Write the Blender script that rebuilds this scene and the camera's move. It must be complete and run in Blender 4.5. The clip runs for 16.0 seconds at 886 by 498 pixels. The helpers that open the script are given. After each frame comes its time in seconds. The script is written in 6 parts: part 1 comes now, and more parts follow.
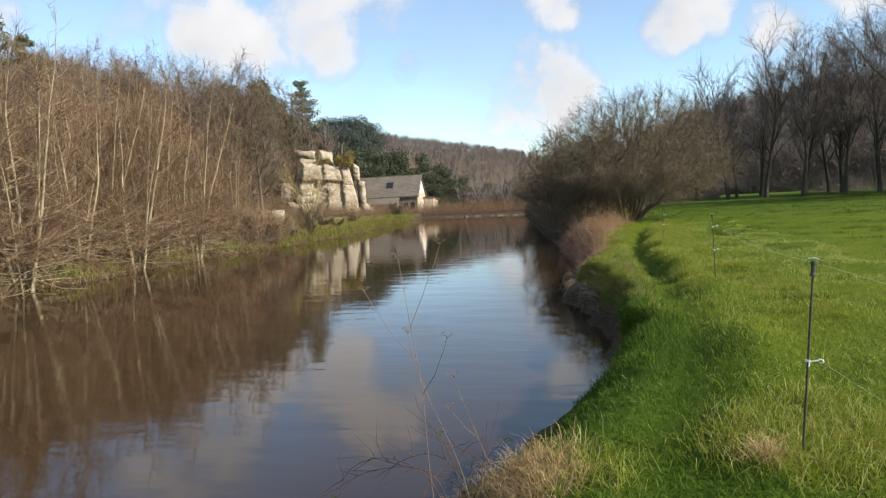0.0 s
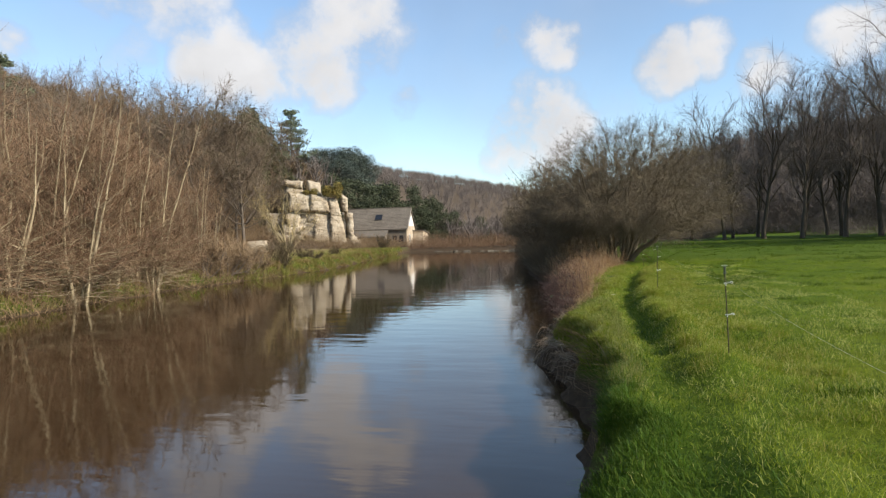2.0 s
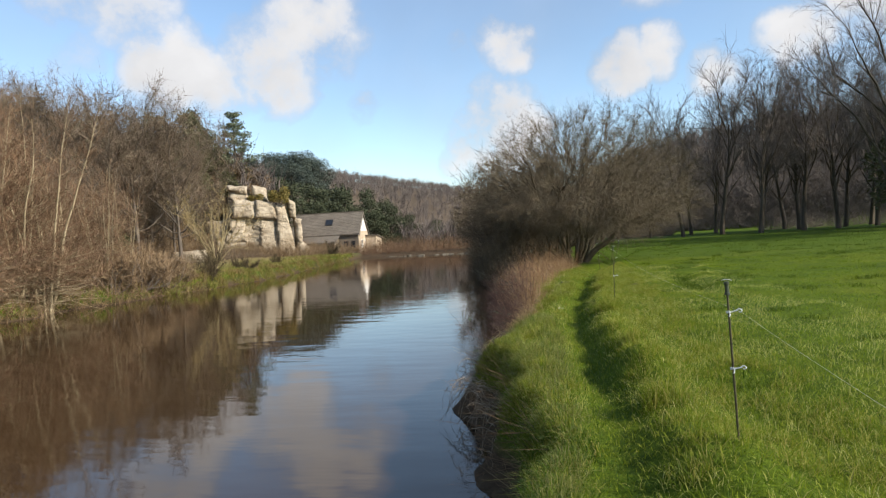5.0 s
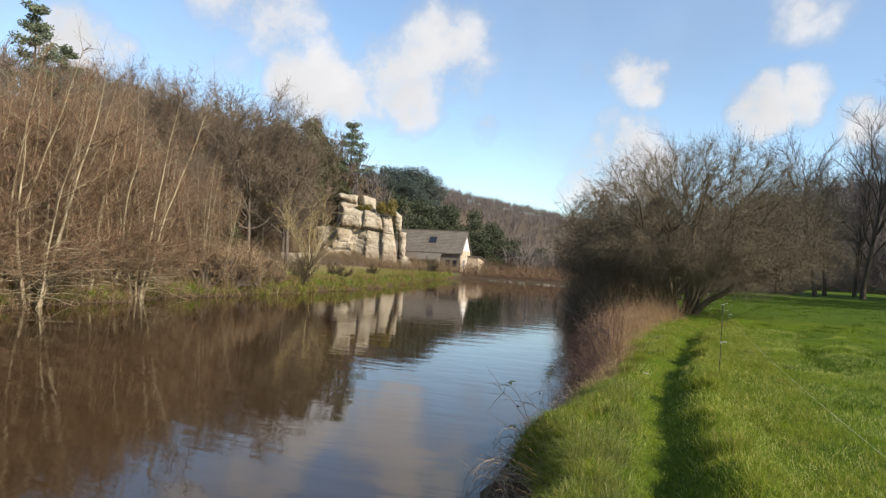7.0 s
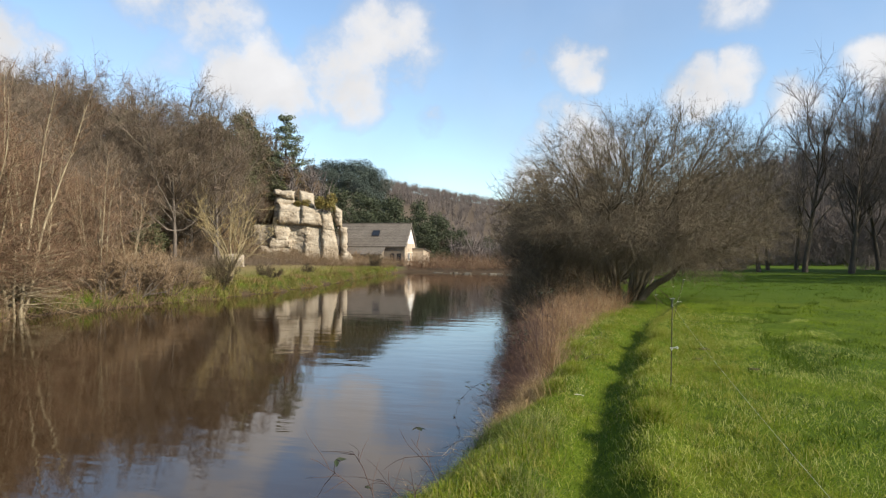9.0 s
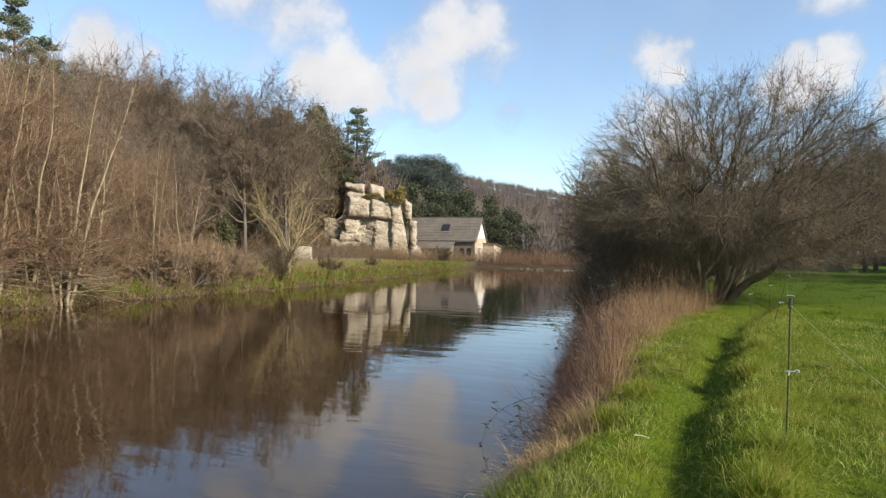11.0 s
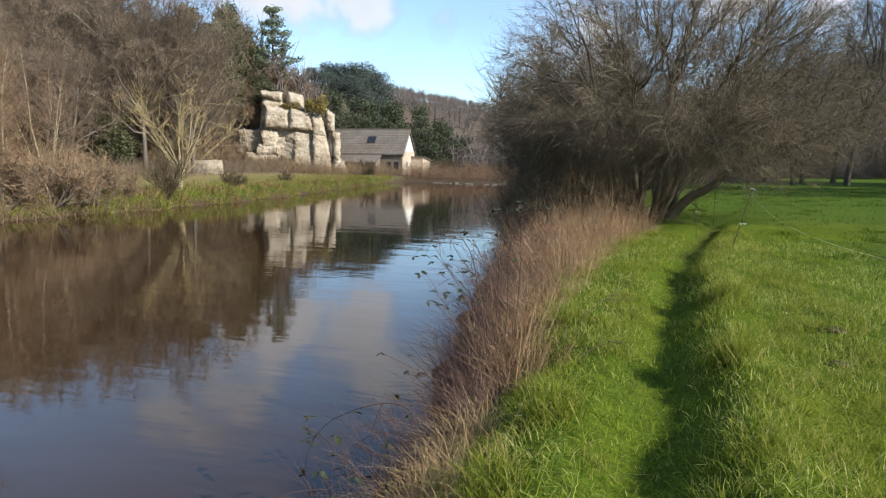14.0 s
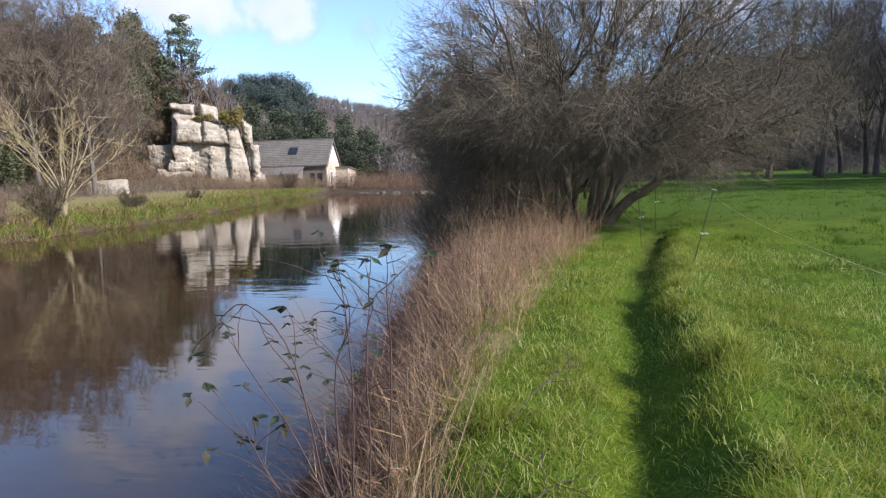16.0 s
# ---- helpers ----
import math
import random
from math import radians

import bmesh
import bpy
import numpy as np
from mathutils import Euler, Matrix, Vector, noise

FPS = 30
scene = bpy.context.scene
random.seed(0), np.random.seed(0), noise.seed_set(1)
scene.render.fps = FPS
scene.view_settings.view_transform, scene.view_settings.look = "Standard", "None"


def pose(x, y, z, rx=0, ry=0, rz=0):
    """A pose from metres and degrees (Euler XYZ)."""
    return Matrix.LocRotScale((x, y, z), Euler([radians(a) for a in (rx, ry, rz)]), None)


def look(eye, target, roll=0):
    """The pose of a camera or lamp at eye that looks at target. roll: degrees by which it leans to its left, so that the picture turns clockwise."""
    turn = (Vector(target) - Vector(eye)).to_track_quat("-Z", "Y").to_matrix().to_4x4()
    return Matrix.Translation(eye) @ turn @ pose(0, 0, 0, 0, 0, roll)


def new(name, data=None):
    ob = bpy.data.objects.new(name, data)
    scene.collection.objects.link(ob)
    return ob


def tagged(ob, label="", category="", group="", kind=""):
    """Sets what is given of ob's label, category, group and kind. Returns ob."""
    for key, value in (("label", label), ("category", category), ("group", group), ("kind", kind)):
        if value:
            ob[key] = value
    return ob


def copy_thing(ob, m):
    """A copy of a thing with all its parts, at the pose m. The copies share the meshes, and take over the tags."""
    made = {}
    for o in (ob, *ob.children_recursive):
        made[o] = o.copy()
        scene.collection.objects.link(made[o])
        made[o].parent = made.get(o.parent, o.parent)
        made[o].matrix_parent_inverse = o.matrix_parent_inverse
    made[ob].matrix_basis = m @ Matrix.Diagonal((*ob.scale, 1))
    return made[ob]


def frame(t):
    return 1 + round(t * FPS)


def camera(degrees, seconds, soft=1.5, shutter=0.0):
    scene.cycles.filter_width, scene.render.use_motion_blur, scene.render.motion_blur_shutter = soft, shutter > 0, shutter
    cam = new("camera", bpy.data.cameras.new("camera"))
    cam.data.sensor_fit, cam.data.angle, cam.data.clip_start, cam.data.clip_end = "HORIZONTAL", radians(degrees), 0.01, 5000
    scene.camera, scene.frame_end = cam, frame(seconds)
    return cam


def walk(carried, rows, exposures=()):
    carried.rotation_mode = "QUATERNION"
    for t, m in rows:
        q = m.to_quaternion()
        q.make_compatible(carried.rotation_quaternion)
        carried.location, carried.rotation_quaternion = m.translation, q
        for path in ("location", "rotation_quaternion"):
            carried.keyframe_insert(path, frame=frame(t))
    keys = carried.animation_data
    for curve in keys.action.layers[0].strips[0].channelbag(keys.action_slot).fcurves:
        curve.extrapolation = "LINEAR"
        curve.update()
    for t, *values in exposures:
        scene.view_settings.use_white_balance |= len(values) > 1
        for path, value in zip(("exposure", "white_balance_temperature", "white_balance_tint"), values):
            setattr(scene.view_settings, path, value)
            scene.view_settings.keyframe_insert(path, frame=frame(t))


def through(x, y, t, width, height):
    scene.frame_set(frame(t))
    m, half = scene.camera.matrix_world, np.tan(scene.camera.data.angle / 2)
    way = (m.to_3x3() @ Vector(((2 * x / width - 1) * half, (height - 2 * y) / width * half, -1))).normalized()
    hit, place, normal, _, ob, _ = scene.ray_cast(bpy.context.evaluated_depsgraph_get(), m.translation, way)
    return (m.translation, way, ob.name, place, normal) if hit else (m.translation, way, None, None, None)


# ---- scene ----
cam = camera(68.9, 16.0, soft=1.25)
PATH = [
    (0, (0.509, -2.399, 2.76), (0.01, -0.468, 2.609), -3.1),
    (0.5, (0.553, -1.682, 2.779), (-0.011, 0.231, 2.633), -0.8),
    (1, (0.64, -0.921, 2.754), (0.123, 1.007, 2.628), -5.7),
    (1.5, (0.638, -0.138, 2.781), (0.014, 1.754, 2.6), -1.9),
    (2, (0.732, 0.585, 2.802), (0.252, 2.526, 2.753), -1.8),
    (2.5, (0.666, 1.127, 2.792), (0.17, 3.064, 2.762), -2.0),
    (3, (0.69, 1.782, 2.691), (0.222, 3.723, 2.587), -2.8),
    (3.5, (0.812, 2.527, 2.703), (0.425, 4.488, 2.632), -4.1),
    (5.8, (1.271, 5.379, 2.712), (0.942, 7.352, 2.698), -1.8),
    (6, (1.332, 5.64, 2.715), (0.956, 7.604, 2.725), 1.1),
    (6.5, (1.449, 6.23, 2.79), (0.966, 8.171, 2.792), -1.1),
    (7, (1.388, 6.68, 2.796), (0.703, 8.559, 2.826), 3.1),
    (7.5, (1.442, 7.339, 2.692), (0.891, 9.256, 2.544), 2.1),
    (8, (1.567, 8.112, 2.66), (1.024, 10.031, 2.509), 1.6),
    (8.5, (1.453, 8.841, 2.777), (0.918, 10.764, 2.651), 1.5),
    (9, (1.549, 9.771, 2.864), (1.007, 11.696, 2.874), 0.2),
    (9.2, (1.612, 10.173, 2.87), (0.966, 12.065, 2.919), 1.0),
    (11.3, (1.455, 12.809, 2.617), (0.69, 14.657, 2.584), 0.7),
    (11.5, (1.429, 13.07, 2.616), (0.75, 14.945, 2.459), -1.5),
    (12, (1.433, 13.671, 2.64), (0.858, 15.582, 2.512), -0.9),
    (12.5, (1.441, 14.315, 2.554), (0.897, 16.233, 2.401), -2.3),
    (13, (1.474, 15.033, 2.578), (1.009, 16.972, 2.422), -1.0),
    (13.5, (1.341, 15.679, 2.546), (0.78, 17.593, 2.397), -0.8),
    (14, (1.208, 16.194, 2.522), (0.643, 18.094, 2.259), 0.7),
    (14.5, (1.051, 16.977, 2.497), (0.712, 18.944, 2.368), 3.3),
    (15, (1.013, 17.657, 2.4), (0.878, 19.627, 2.085), -1.0),
    (15.5, (1.029, 18.362, 2.456), (0.694, 20.322, 2.236), -2.7),
    (16, (1.087, 18.789, 2.531), (0.716, 20.739, 2.289), -1.7),
]
walk(cam, [(t, look(eye, target, roll)) for t, eye, target, roll in PATH],
     exposures=[(0, 0.94, 6500, 10), (0.5, 0.86, 6500, 10), (2, 0.81, 6500, 10), (9, 0.86, 6500, 10), (11.5, 0.87, 6500, 10), (12.2, 1.01, 6500, 10), (13.5, 1.00, 6350, 10), (14, 0.98, 6050, 10), (15, 1.06, 5550, 16), (16, 1.10, 5500, 17)])

# ---- sky, sun ----
SUN_AZ, SUN_EL = 106.0, 31.0      # degrees right of +y, and above the horizon


def aim(az, el):
    a, e = radians(az), radians(el)
    return Vector((math.sin(a) * math.cos(e), math.cos(a) * math.cos(e), math.sin(e)))


def make_world():
    world = bpy.data.worlds.new("sky")
    scene.world = world
    world.use_nodes = True
    nt = world.node_tree
    nt.nodes.clear()
    N, L = nt.nodes.new, nt.links.new
    out, bg = N("ShaderNodeOutputWorld"), N("ShaderNodeBackground")
    sky = N("ShaderNodeTexSky")
    sky.sky_type, sky.sun_disc = "NISHITA", False
    sky.sun_elevation, sky.sun_rotation = radians(SUN_EL), radians(SUN_AZ)
    sky.air_density, sky.dust_density, sky.ozone_density = 1.0, 0.3, 1.5
    co = N("ShaderNodeTexCoord")
    # ragged cloud outlines
    n1 = N("ShaderNodeTexNoise")
    n1.inputs["Scale"].default_value, n1.inputs["Detail"].default_value, n1.inputs["Roughness"].default_value = 10.0, 6.0, 0.55
    L(co.outputs["Generated"], n1.inputs["Vector"])
    sub = N("ShaderNodeVectorMath")
    sub.operation = "SUBTRACT"
    L(n1.outputs["Color"], sub.inputs[0])
    sub.inputs[1].default_value = (0.5, 0.5, 0.5)
    mul = N("ShaderNodeVectorMath")
    mul.operation = "SCALE"
    mul.inputs["Scale"].default_value = 0.075
    L(sub.outputs[0], mul.inputs[0])
    add = N("ShaderNodeVectorMath")
    add.operation = "ADD"
    L(co.outputs["Generated"], add.inputs[0])
    L(mul.outputs[0], add.inputs[1])
    straight = N("ShaderNodeVectorMath")
    straight.operation = "NORMALIZE"
    L(add.outputs[0], straight.inputs[0])
    # cumulus: azimuth, elevation, radius, weight
    clouds = [(-32.5, 14.3, 3.4, 1.0), (-29, 13, 3.0, .9), (-25, 14.6, 3.8, .9), (-21, 17.6, 4.2, .9), (-23, 13.5, 3.0, .7),
              (-16.5, 11.7, 1.5, .6), (-4.1, 15.8, 2.4, .9), (-7.6, 15.8, 1.6, .5), (5.8, 13.4, 2.3, 1.0), (8.5, 13.9, 2.0, 1.0),
              (-5.0, 10.0, 3.2, 1.0), (-3.6, 8.4, 3.2, 1.0), (-6.6, 8.0, 3.0, .95), (-8.2, 6.6, 2.4, .7), (13.4, 11.5, 2.0, 1.0), (19.5, 13.8, 2.6, 1.0), (23.5, 15, 3.2, .9),
              (-36, 20, 4.0, .8), (-40, 20, 3.0, .7), (8.5, 20.6, 3.0, .7), (-50.5, 14.5, 3.0, .9), (-47, 14.3, 1.8, .8), (-39.5, 15, 2.4, .45),
              (1.0, 10.5, 3.0, .35), (30, 18, 6, .7), (-62, 20, 8, .6), (48, 24, 8, .6), (-15, 34, 9, .6), (14, 31, 8, .5), (-45, 36, 9, .6),
              (80, 40, 9, .4), (130, 25, 12, .7), (170, 30, 12, .7), (-120, 30, 12, .7), (-90, 22, 9, .7)]
    last = None
    for az, el, rad, wgt in clouds:
        dot = N("ShaderNodeVectorMath")
        dot.operation = "DOT_PRODUCT"
        L(straight.outputs[0], dot.inputs[0])
        dot.inputs[1].default_value = aim(az, el)
        ramp = N("ShaderNodeMapRange")
        ramp.interpolation_type = "LINEAR"
        ramp.inputs["From Min"].default_value = math.cos(radians(rad * 1.5))
        ramp.inputs["From Max"].default_value = math.cos(radians(rad * 0.1))
        ramp.inputs["To Max"].default_value = wgt
        L(dot.outputs["Value"], ramp.inputs["Value"])
        if last is None:
            last = ramp.outputs[0]
        else:
            m = N("ShaderNodeMath")
            m.operation = "MAXIMUM"
            L(last, m.inputs[0])
            L(ramp.outputs[0], m.inputs[1])
            last = m.outputs[0]
    n3 = N("ShaderNodeTexNoise")
    n3.inputs["Scale"].default_value, n3.inputs["Detail"].default_value, n3.inputs["Roughness"].default_value = 14.0, 6.0, 0.6
    L(co.outputs["Generated"], n3.inputs["Vector"])
    grain = N("ShaderNodeMapRange")
    grain.inputs["From Min"].default_value, grain.inputs["From Max"].default_value = 0.3, 0.7
    grain.inputs["To Min"].default_value, grain.inputs["To Max"].default_value = 0.55, 1.35
    L(n3.outputs["Fac"], grain.inputs["Value"])
    puff = N("ShaderNodeMath")
    puff.operation = "MULTIPLY"
    L(last, puff.inputs[0])
    L(grain.outputs[0], puff.inputs[1])
    crisp = N("ShaderNodeMapRange")
    crisp.interpolation_type = "SMOOTHSTEP"
    crisp.inputs["From Min"].default_value, crisp.inputs["From Max"].default_value = 0.08, 0.95
    L(puff.outputs[0], crisp.inputs["Value"])
    last = crisp.outputs[0]
    # thin veil everywhere near the horizon
    n2 = N("ShaderNodeTexNoise")
    n2.inputs["Scale"].default_value, n2.inputs["Detail"].default_value = 4.0, 6.0
    L(co.outputs["Generated"], n2.inputs["Vector"])
    veil = N("ShaderNodeMapRange")
    veil.inputs["From Min"].default_value, veil.inputs["From Max"].default_value = 0.42, 0.75
    veil.inputs["To Min"].default_value, veil.inputs["To Max"].default_value = 0.10, 0.34
    L(n2.outputs["Fac"], veil.inputs["Value"])
    m = N("ShaderNodeMath")
    m.operation = "MAXIMUM"
    L(last, m.inputs[0])
    L(veil.outputs[0], m.inputs[1])
    tone = N("ShaderNodeValToRGB")
    tone.color_ramp.elements[0].color = (*CLOUD_DARK, 1)
    tone.color_ramp.elements[1].color = (*CLOUD_LIGHT, 1)
    tone.color_ramp.elements[0].position, tone.color_ramp.elements[1].position = 0.35, 0.8
    L(m.outputs[0], tone.inputs[0])
    tint = N("ShaderNodeMix")
    tint.data_type, tint.blend_type = "RGBA", "MULTIPLY"
    tint.inputs["Factor"].default_value = 1.0
    L(sky.outputs[0], tint.inputs["A"])
    tint.inputs["B"].default_value = (*SKY_TINT, 1)
    soft = N("ShaderNodeTexNoise")
    soft.inputs["Scale"].default_value, soft.inputs["Detail"].default_value = 7.0, 5.0
    L(straight.outputs[0], soft.inputs["Vector"])
    fold = N("ShaderNodeMapRange")
    fold.inputs["From Min"].default_value, fold.inputs["From Max"].default_value = 0.32, 0.68
    fold.inputs["To Min"].default_value, fold.inputs["To Max"].default_value = 0.86, 1.12
    L(soft.outputs["Fac"], fold.inputs["Value"])
    lobes = N("ShaderNodeVectorMath")
    lobes.operation = "SCALE"
    L(tone.outputs[0], lobes.inputs[0])
    L(fold.outputs[0], lobes.inputs["Scale"])
    mix = N("ShaderNodeMix")
    mix.data_type = "RGBA"
    L(m.outputs[0], mix.inputs["Factor"])
    L(tint.outputs["Result"], mix.inputs["A"])
    L(lobes.outputs[0], mix.inputs["B"])
    L(mix.outputs["Result"], bg.inputs["Color"])
    bg.inputs["Strength"].default_value = SKY_STRENGTH
    L(bg.outputs[0], out.inputs["Surface"])


SKY_STRENGTH = 0.15
SKY_TINT = (0.77, 0.82, 0.84)
CLOUD_DARK, CLOUD_LIGHT = (1.95, 2.15, 2.45), (3.0, 3.0, 3.05)
make_world()
sun = new("sun", bpy.data.lights.new("sun", "SUN"))
sun.data.energy, sun.data.angle, sun.data.color = 4.3, radians(0.6), (1.0, 0.92, 0.80)
sun.matrix_world = look(aim(SUN_AZ, SUN_EL) * 100, (0, 0, 0))


# ---- materials ----


def material(name, rough=0.8, spec=0.3):
    m = bpy.data.materials.new(name)
    m.use_nodes = True
    b = m.node_tree.nodes["Principled BSDF"]
    b.inputs["Roughness"].default_value = rough
    b.inputs["Specular IOR Level"].default_value = spec
    return m, m.node_tree, b


def noise_node(nt, scale, detail=5.0, rough=0.55, stretch=None):
    n = nt.nodes.new("ShaderNodeTexNoise")
    n.inputs["Scale"].default_value, n.inputs["Detail"].default_value, n.inputs["Roughness"].default_value = scale, detail, rough
    co = nt.nodes.new("ShaderNodeTexCoord")
    if stretch:
        mp = nt.nodes.new("ShaderNodeMapping")
        mp.inputs["Scale"].default_value = stretch
        nt.links.new(co.outputs["Object"], mp.inputs["Vector"])
        nt.links.new(mp.outputs[0], n.inputs["Vector"])
    else:
        nt.links.new(co.outputs["Object"], n.inputs["Vector"])
    return n


def ramp_node(nt, src, stops):
    r = nt.nodes.new("ShaderNodeValToRGB")
    e = r.color_ramp.elements
    while len(e) < len(stops):
        e.new(0.5)
    for el, (p, c) in zip(e, stops):
        el.position, el.color = p, (*c, 1)
    nt.links.new(src, r.inputs[0])
    return r


def mix_node(nt, a, b, fac, blend="MIX"):
    m = nt.nodes.new("ShaderNodeMix")
    m.data_type, m.blend_type = "RGBA", blend
    for key, v in (("A", a), ("B", b), ("Factor", fac)):
        if isinstance(v, (int, float)):
            m.inputs[key].default_value = v
        elif isinstance(v, tuple):
            m.inputs[key].default_value = (*v, 1)
        else:
            nt.links.new(v, m.inputs[key])
    return m.outputs["Result"]


def bump_node(nt, bsdf, src, strength, dist):
    b = nt.nodes.new("ShaderNodeBump")
    b.inputs["Strength"].default_value, b.inputs["Distance"].default_value = strength, dist
    nt.links.new(src, b.inputs["Height"])
    nt.links.new(b.outputs[0], bsdf.inputs["Normal"])


def mottled(name, stops, scale, rough=0.85, bump=0.3, dist=0.02, fine=None, stretch=None, spec=0.2):
    """A rough surface in a few near tones, with large stains and fine grain."""
    m, nt, b = material(name, rough, spec)
    big = noise_node(nt, scale, 6, 0.6, stretch)
    col = ramp_node(nt, big.outputs["Fac"], stops).outputs[0]
    small = noise_node(nt, fine or scale * 9, 6, 0.65, stretch)
    grain = ramp_node(nt, small.outputs["Fac"], [(0.3, (0.6, 0.6, 0.6)), (0.7, (1.25, 1.25, 1.25))]).outputs[0]
    col = mix_node(nt, col, grain, 0.8, "MULTIPLY")
    nt.links.new(col, b.inputs["Base Color"])
    bump_node(nt, b, small.outputs["Fac"], bump, dist)
    return m


def strands(name, tones, rough=0.7, through=0.0, patch=None, spec=0.15):
    """Blades, twigs or leaves: every loose piece takes its own tone."""
    m, nt, b = material(name, rough, spec)
    geo = nt.nodes.new("ShaderNodeNewGeometry")
    n = len(tones)
    col = ramp_node(nt, geo.outputs["Random Per Island"], [(i / max(1, n - 1), c) for i, c in enumerate(tones)]).outputs[0]
    if patch:
        big = noise_node(nt, patch[0], 4, 0.6)
        f = ramp_node(nt, big.outputs["Fac"], [(0.46, (0, 0, 0)), (0.62, (1, 1, 1))]).outputs[0]
        col = mix_node(nt, col, patch[1], mix_node(nt, (0.0, 0.0, 0.0), f, patch[2]))
    nt.links.new(col, b.inputs["Base Color"])
    if through:
        t = nt.nodes.new("ShaderNodeBsdfTranslucent")
        nt.links.new(col, t.inputs["Color"])
        mx = nt.nodes.new("ShaderNodeMixShader")
        mx.inputs[0].default_value = through
        nt.links.new(b.outputs[0], mx.inputs[1])
        nt.links.new(t.outputs[0], mx.inputs[2])
        nt.links.new(mx.outputs[0], nt.nodes["Material Output"].inputs["Surface"])
    return m


def plain(name, colour, rough=0.5, metal=0.0):
    m, nt, b = material(name, rough, 0.4)
    n = noise_node(nt, 60, 4)
    c = ramp_node(nt, n.outputs["Fac"], [(0.3, tuple(v * 0.75 for v in colour)), (0.7, tuple(min(1, v * 1.15) for v in colour))]).outputs[0]
    nt.links.new(c, b.inputs["Base Color"])
    b.inputs["Metallic"].default_value = metal
    return m


def water_material():
    m, nt, b = material("river_water", 0.025, 0.86)
    b.inputs["IOR"].default_value = 1.333
    n = noise_node(nt, 0.25, 3)
    c = ramp_node(nt, n.outputs["Fac"], [(0.3, (0.027, 0.0145, 0.0062)), (0.7, (0.041, 0.023, 0.0098))]).outputs[0]
    nt.links.new(c, b.inputs["Base Color"])
    # a slow swell everywhere, finer ripples in wind-blown patches
    swell = noise_node(nt, 0.9, 3, 0.5, (0.55, 1.7, 1))
    fine = noise_node(nt, 5.0, 4, 0.55, (0.35, 1.6, 1))
    patch = noise_node(nt, 0.09, 3, 0.5)
    where = ramp_node(nt, patch.outputs["Fac"], [(0.42, (0.12, 0.12, 0.12)), (0.62, (1, 1, 1))]).outputs[0]
    fm = nt.nodes.new("ShaderNodeMath")
    fm.operation = "MULTIPLY"
    nt.links.new(fine.outputs["Fac"], fm.inputs[0])
    nt.links.new(where, fm.inputs[1])
    b1 = nt.nodes.new("ShaderNodeBump")
    b1.inputs["Strength"].default_value, b1.inputs["Distance"].default_value = WATER_SWELL
    nt.links.new(swell.outputs["Fac"], b1.inputs["Height"])
    b2 = nt.nodes.new("ShaderNodeBump")
    b2.inputs["Strength"].default_value, b2.inputs["Distance"].default_value = WATER_RIPPLE
    nt.links.new(fm.outputs[0], b2.inputs["Height"])
    nt.links.new(b1.outputs[0], b2.inputs["Normal"])
    nt.links.new(b2.outputs[0], b.inputs["Normal"])
    return m


def ground_material():
    m, nt, b = material("turf_and_soil", 0.95, 0.1)

    def cover(name):
        a = nt.nodes.new("ShaderNodeAttribute")
        a.attribute_name = name
        return a.outputs["Fac"]
    n1 = noise_node(nt, 0.35, 6, 0.6)
    n2 = noise_node(nt, 6.0, 6, 0.7)
    turf = ramp_node(nt, n1.outputs["Fac"], [(0.3, (0.045, 0.078, 0.006)), (0.5, (0.074, 0.110, 0.008)), (0.7, (0.115, 0.138, 0.011))]).outputs[0]
    blade = ramp_node(nt, n2.outputs["Fac"], [(0.3, (0.55, 0.6, 0.5)), (0.65, (1.25, 1.2, 1.1))]).outputs[0]
    turf = mix_node(nt, turf, blade, 0.9, "MULTIPLY")
    n3 = noise_node(nt, 38.0, 5, 0.75)
    tips = ramp_node(nt, n3.outputs["Fac"], [(0.36, (0.55, 0.62, 0.5)), (0.52, (1.0, 1.0, 0.9)), (0.68, (1.6, 1.5, 1.3))]).outputs[0]
    turf = mix_node(nt, turf, tips, 0.9, "MULTIPLY")
    # lush turf darkened to paint shade on the near slope and far meadow
    lush_shade = ramp_node(nt, n3.outputs["Fac"], [(0.36, (0.028, 0.062, 0.004)), (0.6, (0.062, 0.098, 0.005)), (0.7, (0.098, 0.134, 0.007))]).outputs[0]
    turf = mix_node(nt, turf, lush_shade, cover("lush_shade"))
    litter = ramp_node(nt, n2.outputs["Fac"], [(0.3, (0.055, 0.042, 0.03)), (0.7, (0.115, 0.088, 0.062))]).outputs[0]
    earth = ramp_node(nt, n2.outputs["Fac"], [(0.3, (0.035, 0.024, 0.015)), (0.7, (0.10, 0.07, 0.042))]).outputs[0]
    straw = ramp_node(nt, n2.outputs["Fac"], [(0.3, (0.16, 0.12, 0.05)), (0.7, (0.27, 0.21, 0.09))]).outputs[0]
    col = mix_node(nt, turf, straw, cover("straw"))
    col = mix_node(nt, col, litter, cover("litter"))
    col = mix_node(nt, col, earth, cover("earth"))
    nt.links.new(col, b.inputs["Base Color"])
    bump_node(nt, b, n3.outputs["Fac"], 0.7, 0.03)
    return m


